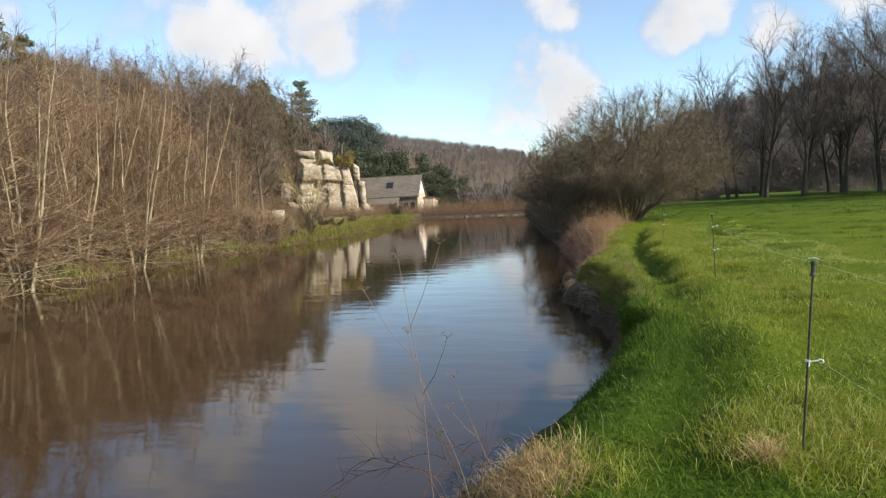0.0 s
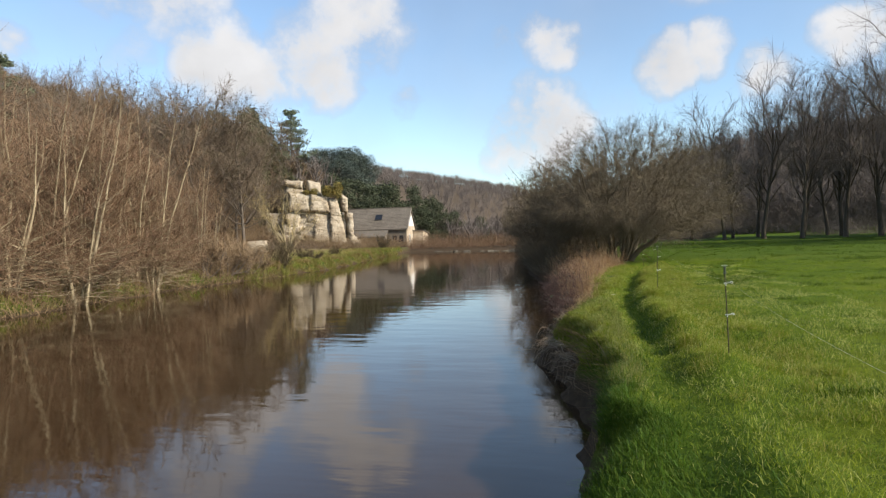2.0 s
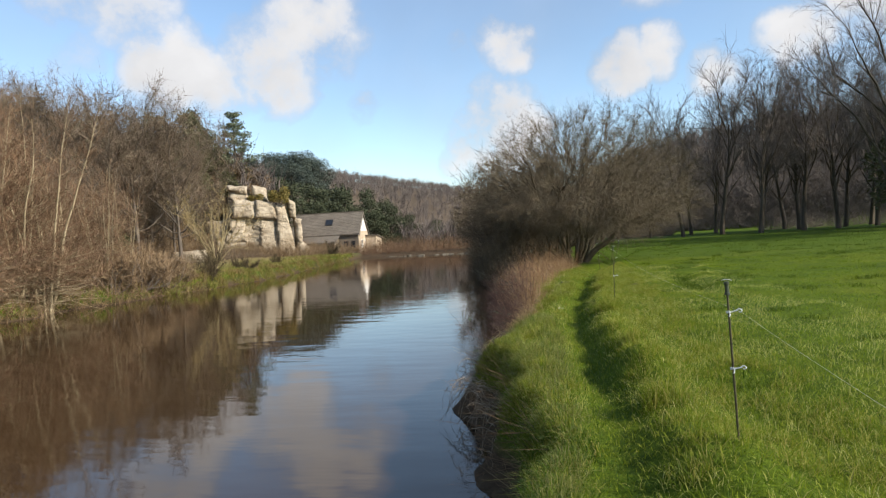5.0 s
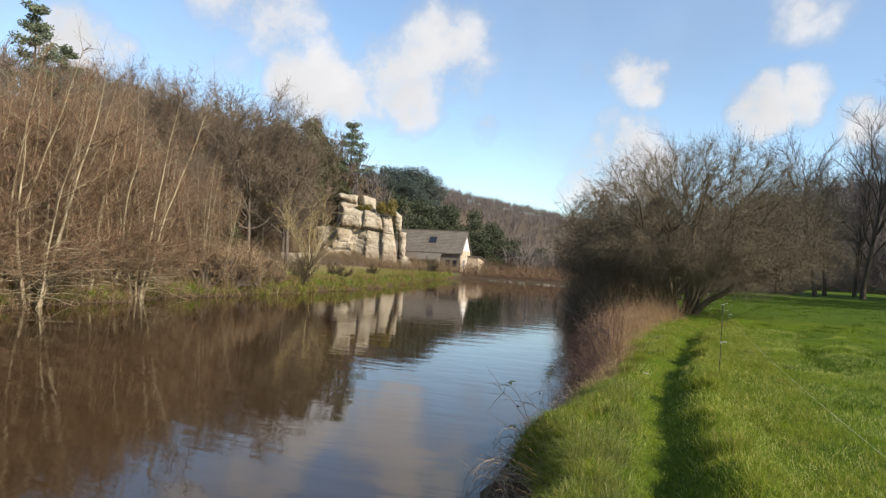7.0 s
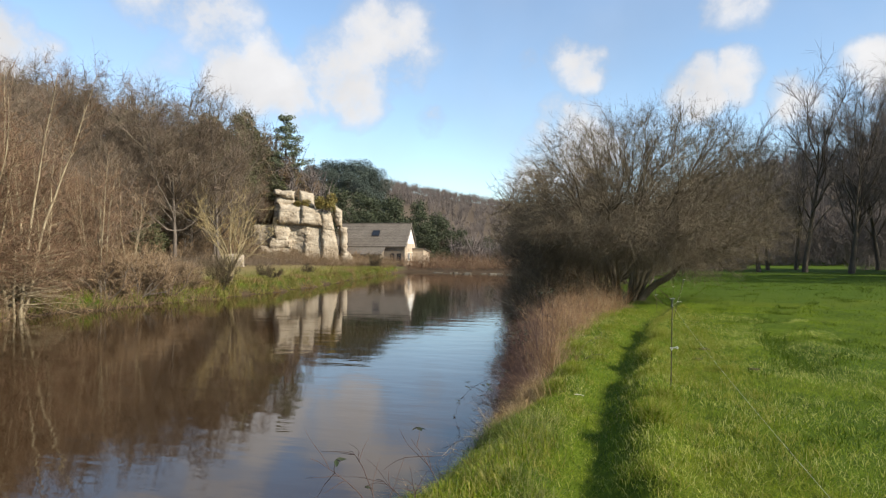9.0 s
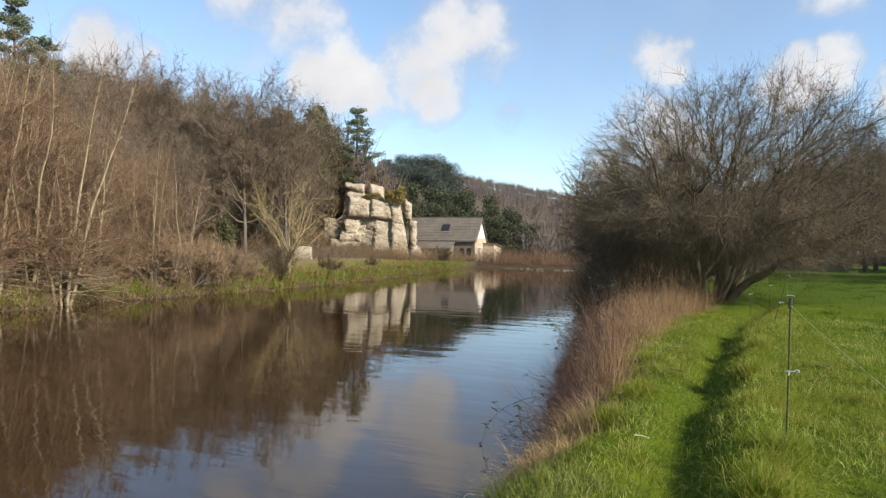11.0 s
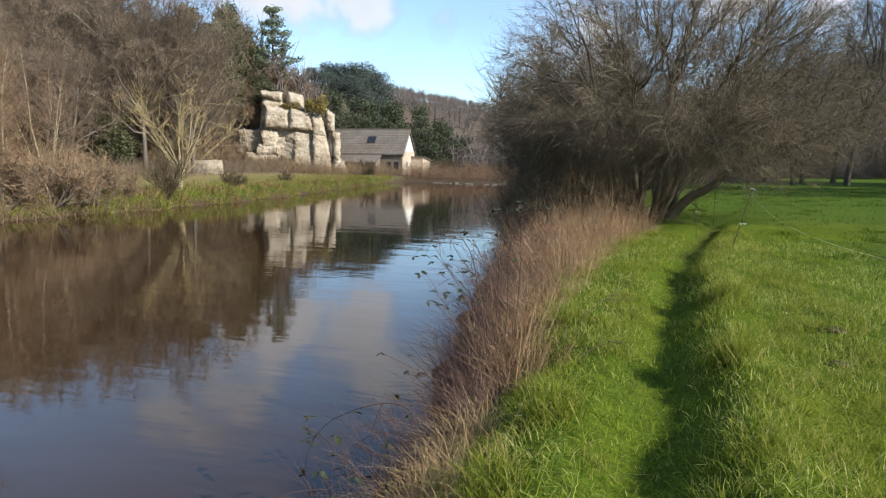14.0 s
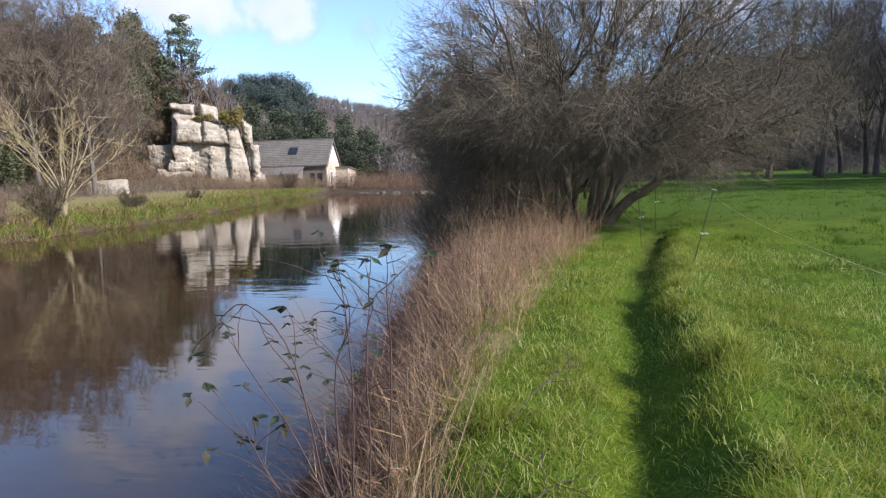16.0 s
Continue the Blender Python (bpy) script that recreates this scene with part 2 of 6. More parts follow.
WATER_SWELL, WATER_RIPPLE = (0.13, 0.05), (0.17, 0.010)
M_WATER = water_material()
M_GROUND = ground_material()
M_GRASS = strands("meadow_grass", [(0.045, 0.08, 0.006), (0.12, 0.18, 0.012), (0.25, 0.295, 0.022), (0.07, 0.12, 0.008), (0.18, 0.23, 0.015), (0.43, 0.41, 0.12), (0.14, 0.20, 0.013)], 0.65, 0.4, (0.55, (0.215, 0.24, 0.015), 0.4), 0.15)
M_GRAZED = strands("grazed_grass", [(0.06, 0.115, 0.006), (0.13, 0.20, 0.012), (0.20, 0.265, 0.016), (0.09, 0.15, 0.008), (0.155, 0.22, 0.013), (0.27, 0.30, 0.03)], 0.6, 0.4, patch=(0.5, (0.17, 0.22, 0.015), 0.5))
M_RANK = strands("rank_grass", [(0.106, 0.168, 0.010), (0.169, 0.221, 0.014), (0.244, 0.253, 0.031), (0.381, 0.326, 0.103)], 0.55, 0.45)
# lush green deepened so the bank's slope looks shaded
M_LUSHSHADE = strands("lush_shaded_grass", [(0.035, 0.075, 0.006), (0.055, 0.11, 0.008), (0.08, 0.135, 0.01), (0.045, 0.09, 0.007), (0.12, 0.16, 0.02)], 0.65, 0.3)
M_LONGGRASS = strands("long_bank_grass", [(0.082, 0.122, 0.012), (0.136, 0.175, 0.020), (0.224, 0.230, 0.058), (0.299, 0.285, 0.109), (0.061, 0.103, 0.009)], 0.6, 0.4)
# ungrazed clumps, and the far meadow's blades where shade is painted by darker green
M_CLUMPSHADE = strands("clump_and_shade_grass", [(0.045, 0.082, 0.005), (0.07, 0.110, 0.006), (0.095, 0.135, 0.008)], 0.55, 0.3)
M_STRAW = strands("dead_grass", [(0.353, 0.236, 0.101), (0.493, 0.342, 0.168), (0.282, 0.177, 0.078), (0.588, 0.448, 0.236)], 0.7, 0.25)
M_REED = strands("dry_reed", [(0.260, 0.151, 0.078), (0.413, 0.261, 0.137), (0.522, 0.356, 0.191), (0.314, 0.173, 0.089), (0.593, 0.456, 0.265), (0.216, 0.122, 0.068)], 0.7, 0.4)
M_REEDDARK = strands("dark_bramble_stems", [(0.090, 0.052, 0.044), (0.135, 0.079, 0.065), (0.180, 0.113, 0.085), (0.077, 0.047, 0.043)], 0.7, 0.1)
M_BANKGRASS = strands("rough_bank_grass", [(0.12, 0.16, 0.025), (0.20, 0.215, 0.04), (0.33, 0.27, 0.10), (0.13, 0.17, 0.025), (0.27, 0.22, 0.07)], 0.6, 0.3, patch=(0.45, (0.25, 0.155, 0.075), 0.8))
M_WILLOWBARK = mottled("olive_willow_bark", [(0.3, (0.062, 0.048, 0.029)), (0.6, (0.124, 0.099, 0.063)), (0.8, (0.199, 0.174, 0.116))], 1.5, fine=14, bump=0.5, stretch=(3, 3, 0.6))
M_BARK = mottled("grey_brown_bark", [(0.3, (0.09, 0.072, 0.056)), (0.7, (0.175, 0.145, 0.115))], 1.5, fine=14, bump=0.5, stretch=(3, 3, 0.6))
M_PALEBARK = mottled("pale_lichened_bark", [(0.3, (0.188, 0.144, 0.087)), (0.55, (0.323, 0.262, 0.163)), (0.75, (0.438, 0.369, 0.242))], 1.3, fine=12, bump=0.4, stretch=(3, 3, 0.6))
M_DARKBARK = mottled("dark_bark", [(0.3, (0.05, 0.04, 0.03)), (0.7, (0.125, 0.10, 0.072))], 1.5, fine=14, bump=0.5, stretch=(3, 3, 0.6))
M_ALDERTWIG = strands("alder_twigs", [(0.124, 0.072, 0.044), (0.177, 0.107, 0.063), (0.238, 0.158, 0.093), (0.143, 0.078, 0.048), (0.143, 0.101, 0.060), (0.210, 0.149, 0.089)], 0.75)
M_WILLOWTWIG = strands("willow_twigs", [(0.081, 0.061, 0.041), (0.114, 0.088, 0.055), (0.152, 0.120, 0.071), (0.088, 0.065, 0.045), (0.237, 0.198, 0.131), (0.097, 0.072, 0.048), (0.127, 0.099, 0.061)], 0.75)
M_WOODTWIG = strands("woodland_twigs", [(0.102, 0.085, 0.075), (0.142, 0.119, 0.104), (0.178, 0.149, 0.129), (0.120, 0.098, 0.085)], 0.85)
M_HILLTWIG = strands("hill_woodland_twigs", [(0.115, 0.085, 0.061), (0.156, 0.116, 0.083), (0.207, 0.156, 0.109), (0.132, 0.095, 0.067), (0.117, 0.108, 0.061)], 0.8)
# twig tones greyed to paint the haze over far slopes
M_HAZETWIG = strands("haze_greyed_twigs", [(0.105, 0.088, 0.078), (0.140, 0.118, 0.104), (0.170, 0.143, 0.125), (0.120, 0.098, 0.086)], 0.85)
M_SCRUBTWIG = strands("tan_scrub_twigs", [(0.144, 0.097, 0.058), (0.198, 0.135, 0.079), (0.252, 0.180, 0.104), (0.162, 0.108, 0.061)], 0.8)
M_BENT = strands("pale_bents", [(0.40, 0.40, 0.10), (0.54, 0.51, 0.20), (0.30, 0.35, 0.06)], 0.5, 0.35)
M_BUSHTWIG = strands("dark_bush_twigs", [(0.07, 0.05, 0.03), (0.10, 0.075, 0.042), (0.08, 0.07, 0.035)], 0.8)
M_DROOP = strands("brown_bank_stems", [(0.12, 0.075, 0.045), (0.19, 0.125, 0.075), (0.33, 0.24, 0.14), (0.15, 0.09, 0.055)], 0.7, 0.15)
M_DEADCANE = strands("bleached_canes", [(0.13, 0.09, 0.06), (0.24, 0.18, 0.125), (0.34, 0.28, 0.20), (0.09, 0.06, 0.045)], 0.7)
M_PINE = strands("pine_needles", [(0.10, 0.118, 0.075), (0.13, 0.15, 0.092), (0.17, 0.19, 0.11), (0.11, 0.128, 0.08)], 0.6, 0.15)
M_YEW = strands("yew_needles", [(0.045, 0.055, 0.032), (0.06, 0.072, 0.04), (0.08, 0.09, 0.046), (0.05, 0.058, 0.036)], 0.65, 0.1)
M_HOLM = strands("holm_oak_leaves", [(0.05, 0.066, 0.056), (0.068, 0.086, 0.07), (0.09, 0.108, 0.082), (0.058, 0.074, 0.064)], 0.6, 0.1)
M_IVY = strands("evergreen_leaves", [(0.055, 0.062, 0.032), (0.078, 0.085, 0.04), (0.105, 0.108, 0.048), (0.08, 0.076, 0.038)], 0.5, 0.1)
M_GORSE = strands("gorse", [(0.17, 0.14, 0.045), (0.24, 0.18, 0.055), (0.14, 0.135, 0.045), (0.31, 0.22, 0.055)], 0.7, 0.15)
M_BRAMBLE = strands("bramble_stems", [(0.056, 0.036, 0.029), (0.086, 0.053, 0.041), (0.041, 0.027, 0.025)], 0.5)
M_BRAMBLELEAF = strands("bramble_leaves", [(0.022, 0.034, 0.018), (0.038, 0.05, 0.024), (0.06, 0.048, 0.03)], 0.45, 0.2)
M_ROCK = mottled("weathered_sandstone", [(0.30, (0.17, 0.13, 0.088)), (0.40, (0.27, 0.215, 0.148)), (0.54, (0.375, 0.315, 0.23)), (0.75, (0.45, 0.39, 0.30))], 0.45, fine=2.2, bump=0.3, dist=0.06, stretch=(1, 1, 1.6))
M_WEIRSTONE = mottled("pale_weir_stone", [(0.3, (0.07, 0.062, 0.046)), (0.7, (0.16, 0.14, 0.105))], 0.8, fine=7, bump=0.6, dist=0.05)
M_SLATE = mottled("grey_slate_roof", [(0.3, (0.12, 0.102, 0.082)), (0.7, (0.18, 0.155, 0.126))], 0.5, fine=5, bump=0.4, dist=0.02)
M_STONEWALL = mottled("rubble_stone_wall", [(0.3, (0.13, 0.105, 0.08)), (0.7, (0.23, 0.19, 0.145))], 0.7, fine=5, bump=0.6, dist=0.04)
# wall stone lightened to stand for sun on gable and wing
M_SUNLITWALL = mottled("pale_sunlit_stone", [(0.3, (0.42, 0.33, 0.23)), (0.7, (0.56, 0.46, 0.34))], 0.6, fine=6, bump=0.4, dist=0.03)
M_WHITE = plain("white_paint", (0.78, 0.76, 0.70), 0.5)
M_WINDOW = plain("dark_window_glass", (0.02, 0.024, 0.03), 0.08)
M_POST = mottled("olive_brown_post", [(0.3, (0.045, 0.04, 0.022)), (0.7, (0.095, 0.082, 0.042))], 9, rough=0.6, fine=60, bump=0.1, dist=0.002)
M_BLACK = plain("black_plastic", (0.018, 0.018, 0.018), 0.45)
M_CAP = plain("dark_green_plastic", (0.05, 0.06, 0.035), 0.4)
M_TWIGPALE = plain("bleached_twig", (0.55, 0.50, 0.40), 0.7)
M_CLIP = plain("white_plastic", (0.75, 0.75, 0.72), 0.4)
M_WIRE = plain("pale_polywire", (0.48, 0.46, 0.34), 0.6)
M_STALK = plain("bleached_stalk", (0.17, 0.115, 0.075), 0.7)
M_SOILHEAP = mottled("bare_soil", [(0.3, (0.05, 0.042, 0.02)), (0.7, (0.11, 0.085, 0.04))], 6, fine=40, bump=0.7, dist=0.02)

# ---- mesh helpers ----
rng = np.random.default_rng(7)


def np_mesh(name, verts, faces, mat, smooth=False):
    """A mesh from arrays; faces is one array of equal-sided polygons or a list of such arrays."""
    faces = [faces] if isinstance(faces, np.ndarray) else faces
    me = bpy.data.meshes.new(name)
    me.vertices.add(len(verts))
    me.vertices.foreach_set("co", np.ascontiguousarray(verts, dtype=np.float32).ravel())
    flat = np.concatenate([f.ravel() for f in faces]).astype(np.int32)
    starts, at = [], 0
    for f in faces:
        starts.append(at + np.arange(len(f)) * f.shape[1])
        at += f.size
    starts = np.concatenate(starts).astype(np.int32)
    me.loops.add(len(flat))
    me.loops.foreach_set("vertex_index", flat)
    me.polygons.add(len(starts))
    me.polygons.foreach_set("loop_start", starts)
    me.polygons.foreach_set("use_smooth", np.full(len(starts), smooth))
    me.update(calc_edges=True)
    me.materials.append(mat)
    return me


def part(name, data, parent=None, label=""):
    ob = new(name, data)
    if parent is not None:
        ob.parent = parent
    return tagged(ob, label)


def bm_part(name, bm, mat, parent=None, label="", smooth=False):
    me = bpy.data.meshes.new(name)
    bmesh.ops.recalc_face_normals(bm, faces=bm.faces)
    for f in bm.faces:
        f.smooth = smooth
    bm.to_mesh(me)
    bm.free()
    me.materials.append(mat)
    return part(name, me, parent, label)


def thing(name, m, label, category, group="", kind=""):
    e = new(name)
    e.matrix_basis = m
    return tagged(e, label, category, group, kind)


def unit(v):
    return v / np.maximum(np.linalg.norm(v, axis=-1, keepdims=True), 1e-9)


def frames_of(d):
    ref = np.where(np.abs(d[:, 2:3]) < 0.9, np.array([[0, 0, 1.0]]), np.array([[1.0, 0, 0]]))
    a = unit(np.cross(d, ref))
    return a, np.cross(d, a)


def slivers(p, d, length, r, bend=None):
    """Three-sided tapering twigs from p along d: verts and triangles."""
    n = len(p)
    a, b = frames_of(d)
    L, R = np.reshape(length, (-1, 1)), np.reshape(r, (-1, 1))
    tip = p + d * L
    if bend is not None:
        tip = tip + bend * L
    v = np.empty((n, 4, 3))
    for k in range(3):
        w = 2 * math.pi * k / 3
        v[:, k] = p + (a * math.cos(w) + b * math.sin(w)) * R
    v[:, 3] = tip
    i = (np.arange(n) * 4)[:, None]
    f = np.concatenate([i + np.array([[0, 1, 3]]), i + np.array([[1, 2, 3]]), i + np.array([[2, 0, 3]])], 1).reshape(-1, 3)
    return v.reshape(-1, 3), f


def join(parts):
    vs, fs, at = [], [], 0
    for v, f in parts:
        vs.append(v)
        fs.append(f + at)
        at += len(v)
    return np.concatenate(vs), np.concatenate(fs)


def tube(pts, radii, k=6):
    """A bent tapering tube: verts and quads, closed to a point at its end."""
    pts, radii = np.asarray(pts, float), np.asarray(radii, float)
    t = unit(np.gradient(pts, axis=0))
    a = np.zeros_like(t)
    ref = np.array([1.0, 0, 0]) if abs(t[0, 0]) < 0.8 else np.array([0, 1.0, 0])
    for i in range(len(t)):
        ref = ref - t[i] * ref.dot(t[i])
        ref = ref / max(np.linalg.norm(ref), 1e-9)
        a[i] = ref
    b = np.cross(t, a)
    w = np.arange(k) * 2 * math.pi / k
    v = (pts[:, None] + (a[:, None] * np.cos(w)[None, :, None] + b[:, None] * np.sin(w)[None, :, None]) * radii[:, None, None]).reshape(-1, 3)
    i = np.arange(len(pts) - 1)[:, None] * k
    j = np.arange(k)[None]
    f = np.stack([i + j, i + (j + 1) % k, i + k + (j + 1) % k, i + k + j], -1).reshape(-1, 4)
    return v, f


def bough(g, p, d, length, n, wander, lift):
    """The line of a limb that wanders and bends by lift."""
    out = [np.array(p, float)]
    d = np.array(d, float)
    for _ in range(n):
        d = unit(d + g.normal(0, wander, 3) + np.array([0, 0, lift]))
        out.append(out[-1] + d * length / n)
    return np.array(out)


def along(g, lines, count, lo=0.15, hi=1.0):
    """count points on the lines, weighted by their length, and the lines' directions there."""
    lens = np.array([np.linalg.norm(np.diff(l, axis=0), axis=1).sum() for l in lines])
    pick = g.choice(len(lines), count, p=lens / lens.sum())
    u = lo + (hi - lo) * g.random(count)
    P, D = np.empty((count, 3)), np.empty((count, 3))
    for i in range(count):
        l = lines[pick[i]]
        s = u[i] * (len(l) - 1)
        k = min(int(s), len(l) - 2)
        P[i] = l[k] + (l[k + 1] - l[k]) * (s - k)
        D[i] = l[k + 1] - l[k]
    return P, unit(D)


def sprout(g, P, D, spread, lift, length, r, sag=0.0):
    """Twigs from the points P of limbs that run along D."""
    d = unit(D + g.normal(0, spread, P.shape) + np.array([0, 0, lift]))
    L = length * (0.5 + g.random(len(P)))
    bend = g.normal(0, 0.12, P.shape) + np.array([0, 0, -sag])
    return d, L, slivers(P, d, L, r * (0.6 + 0.8 * g.random(len(P))), bend), P, bend


def bare_crown(g, lines, n1, n2, len1, len2, r1, r2, spread=0.6, lift=0.15, sag=0.0):
    P, D = along(g, lines, n1)
    d, L, mesh1, base, bend = sprout(g, P, D, spread, lift, len1, r1, sag)
    k = g.integers(0, n1, n2)
    u = (0.2 + 0.8 * g.random(n2))[:, None]
    P2 = base[k] + (d[k] + bend[k]) * L[k][:, None] * u
    _, _, mesh2, _, _ = sprout(g, P2, unit(d[k] + bend[k]), spread, lift, len2, r2, sag)
    return join([mesh1, mesh2])


def leaf_cloud(g, lumps, n, size, flat=0.5):
    """Small leaf faces scattered through lumps (centre, radii), denser at the rim."""
    lumps = np.asarray(lumps, float)
    vol = lumps[:, 3] * lumps[:, 4] * lumps[:, 5]
    k = g.choice(len(lumps), n, p=vol / vol.sum())
    d = unit(g.normal(0, 1, (n, 3)))
    rr = 0.45 + 0.6 * g.random((n, 1)) ** 0.6
    P = lumps[k, :3] + d * lumps[k, 3:6] * rr
    a = unit(g.normal(0, 1, (n, 3)) * np.array([1, 1, flat]))
    b = unit(np.cross(a, g.normal(0, 1, (n, 3))))
    s = (size * (0.5 + g.random(n)))[:, None]
    v = np.stack([P - a * s, P + b * s * 0.45, P + a * s, P - b * s * 0.45], 1).reshape(-1, 3)
    return v, np.arange(4 * n).reshape(-1, 4)


def scatter_tree(name, label, category, group, m, trunk_tubes, crown, bark, leaf_mat):
    t = thing(name, m, label, category, group)
    v, f = join(trunk_tubes)
    part("trunk", np_mesh(name + "_trunk", v, f, bark, True), t)
    part("crown", np_mesh(name + "_crown", crown[0], crown[1], leaf_mat), t)
    return t


def place(x, y, turn=0.0, size=1.0, sink=0.1, tall=1.0):
    return Matrix.Translation((x, y, float(height(x, y)) - sink)) @ Matrix.Rotation(turn, 4, "Z") @ Matrix.Diagonal((size, size, size * tall, 1))


# ---- the lie of the land ----


def smooth(a, b, x):
    t = np.clip((np.asarray(x, float) - a) / (b - a), 0, 1)
    return t * t * (3 - 2 * t)


def right_edge(y):
    """The waterline of the near bank."""
    y = np.asarray(y, float)
    base = np.interp(y, [-60, -6, 2, 4, 6, 7.2, 9, 10.8, 12.8, 14.2, 15.6, 17.4, 20, 21.5, 22.6, 24, 27, 31, 35, 43, 49, 90, 130], [-3.5, -2.4, -1.4, -0.6, 0.08, 0.5, 0.5, 0.3, -0.15, -0.58, -0.62, -0.5, -0.52, -0.5, -0.75, -1.05, -1.5, -1.9, -2.5, -4.0, -4.8, -11, -14])
    return base + 0.10 * np.sin(y * 2.1) * smooth(3, 6, y) + 0.07 * np.sin(y * 4.7 + 1)


def left_edge(y):
    """The waterline of the far bank."""
    y = np.asarray(y, float)
    base = np.interp(y, [-60, 0, 18, 25, 31, 36, 42, 52, 60, 70, 82, 95, 130], [-22, -21.8, -21.9, -22.4, -23.2, -23.0, -22.4, -22.3, -23.3, -25.2, -27.5, -29, -30])
    return base + 0.35 * np.sin(y * 0.9) + 0.2 * np.sin(y * 2.3 + 2)


def trail(y):
    y = np.asarray(y, float)
    return 0.035 * np.sin(1.9 * y) + 0.02 * np.sin(4.3 * y + 1) + np.interp(y, [-20, 0, 6, 9, 12, 15, 17.5, 20.5, 23, 26, 31, 36, 50], [0.4, 0.6, 1.35, 1.45, 1.45, 1.3, 1.24, 1.42, 1.58, 1.82, 2.6, 3.5, 6.0])


def hill_foot(y):
    return np.interp(y, [-300, 0, 70, 88, 94, 100, 112, 118, 130, 160, 250, 400, 900], [-60, -52, -50, -53, -52, -44, -45, -47, -49, -47, -30, 8, 110])


def ripple(x, y):
    return (np.sin(x * 1.3 + y * 0.7) + np.sin(x * 0.6 - y * 1.7 + 1) + 0.6 * np.sin(x * 3.1 + y * 2.3 + 2) + 0.5 * np.sin(-x * 4.3 + y * 3.7)) / 3.1


def height(x, y):
    x, y = np.asarray(x, float), np.asarray(y, float)
    dr = x - right_edge(y)
    dl = left_edge(y) - x
    steep = np.interp(y, [-10, 2, 5, 7.5, 13, 20, 200], [2.2, 1.9, 1.4, 0.45, 0.75, 1.5, 1.5])
    near = np.where(dr > 0, 1.0 * smooth(-0.02, 1, dr / steep) ** 0.8, -0.9 * smooth(0, 2.0, -dr))
    meadow = (0.05 * ripple(x, y) + 0.03 * ripple(x * 2.3 + 5, y * 2.1)) * smooth(0.3, 1.5, dr) + 0.06 * smooth(2, 3, dr) + 0.004 * np.maximum(x - 6, 0)
    tr = trail(y)
    worn = 0.25 + 0.75 * smooth(8, 13, y)
    humps = 0.20 * np.exp(-((y - 8.9) / 0.75) ** 2) + 0.17 * np.exp(-((y - 4.9) / 1.2) ** 2) + 0.12 * np.exp(-((y - 12.3) / 0.8) ** 2)
    groove = humps * np.exp(-((x - tr - 0.72) / 0.42) ** 2) - 0.17 * worn * np.exp(-((x - tr) / 0.30) ** 2) + worn * (0.14 + 0.015 * np.sin(y * 2.7) + 0.02 * np.sin(y * 6.1 + x * 3)) * np.exp(-((x - tr - 0.56) / 0.27) ** 2)
    second = np.interp(y, [15, 21, 23.4, 25.6, 29.3, 34, 50], [4.3, 4.35, 4.45, 4.75, 5.55, 7.0, 12.0])
    groove = groove + smooth(19, 22, y) * (0.06 * np.exp(-((x - second - 0.6) / 0.35) ** 2) - 0.10 * np.exp(-((x - second) / 0.3) ** 2))
    meadow = meadow * (1 - 0.75 * np.exp(-((x - tr - 0.3) / 0.9) ** 2))
    near = near + np.where(dr > 0, meadow + groove * smooth(0.2, 0.8, dr) * (1 - smooth(40, 50, y)), 0)
    far = np.where(dl > 0, 0.75 * smooth(0, np.interp(y, [38, 46], [1.1, 0.6]), dl) + 0.35 * smooth(1, 14, dl) + 0.06 * ripple(x, y) * smooth(0.5, 2, dl), -0.9 * smooth(0, 2.0, -dl))
    h = np.maximum(near, far)
    # the river leaves between low banks past the weir
    h = np.maximum(h, (0.55 + 0.1 * ripple(x, y)) * smooth(97, 101, y) + (h - 1) * (1 - smooth(96, 97, y)))
    d = hill_foot(y) - x
    h = h + np.where(d > 0, 35 * (1 - np.exp(-np.maximum(d, 0) / 43)), 0)
    h = h + 8.5 * np.exp(-((x + 51) / 8) ** 2 - ((y - 104) / 6) ** 2)
    d2 = np.minimum(y - np.interp(x, [-6, 14, 20, 60, 120], [125, 112, 113, 102, 60]), (x + 6) * 1.2)
    h = h + np.where(d2 > 0, 26 * (1 - np.exp(-np.maximum(d2, 0) / 38)), 0)
    return h


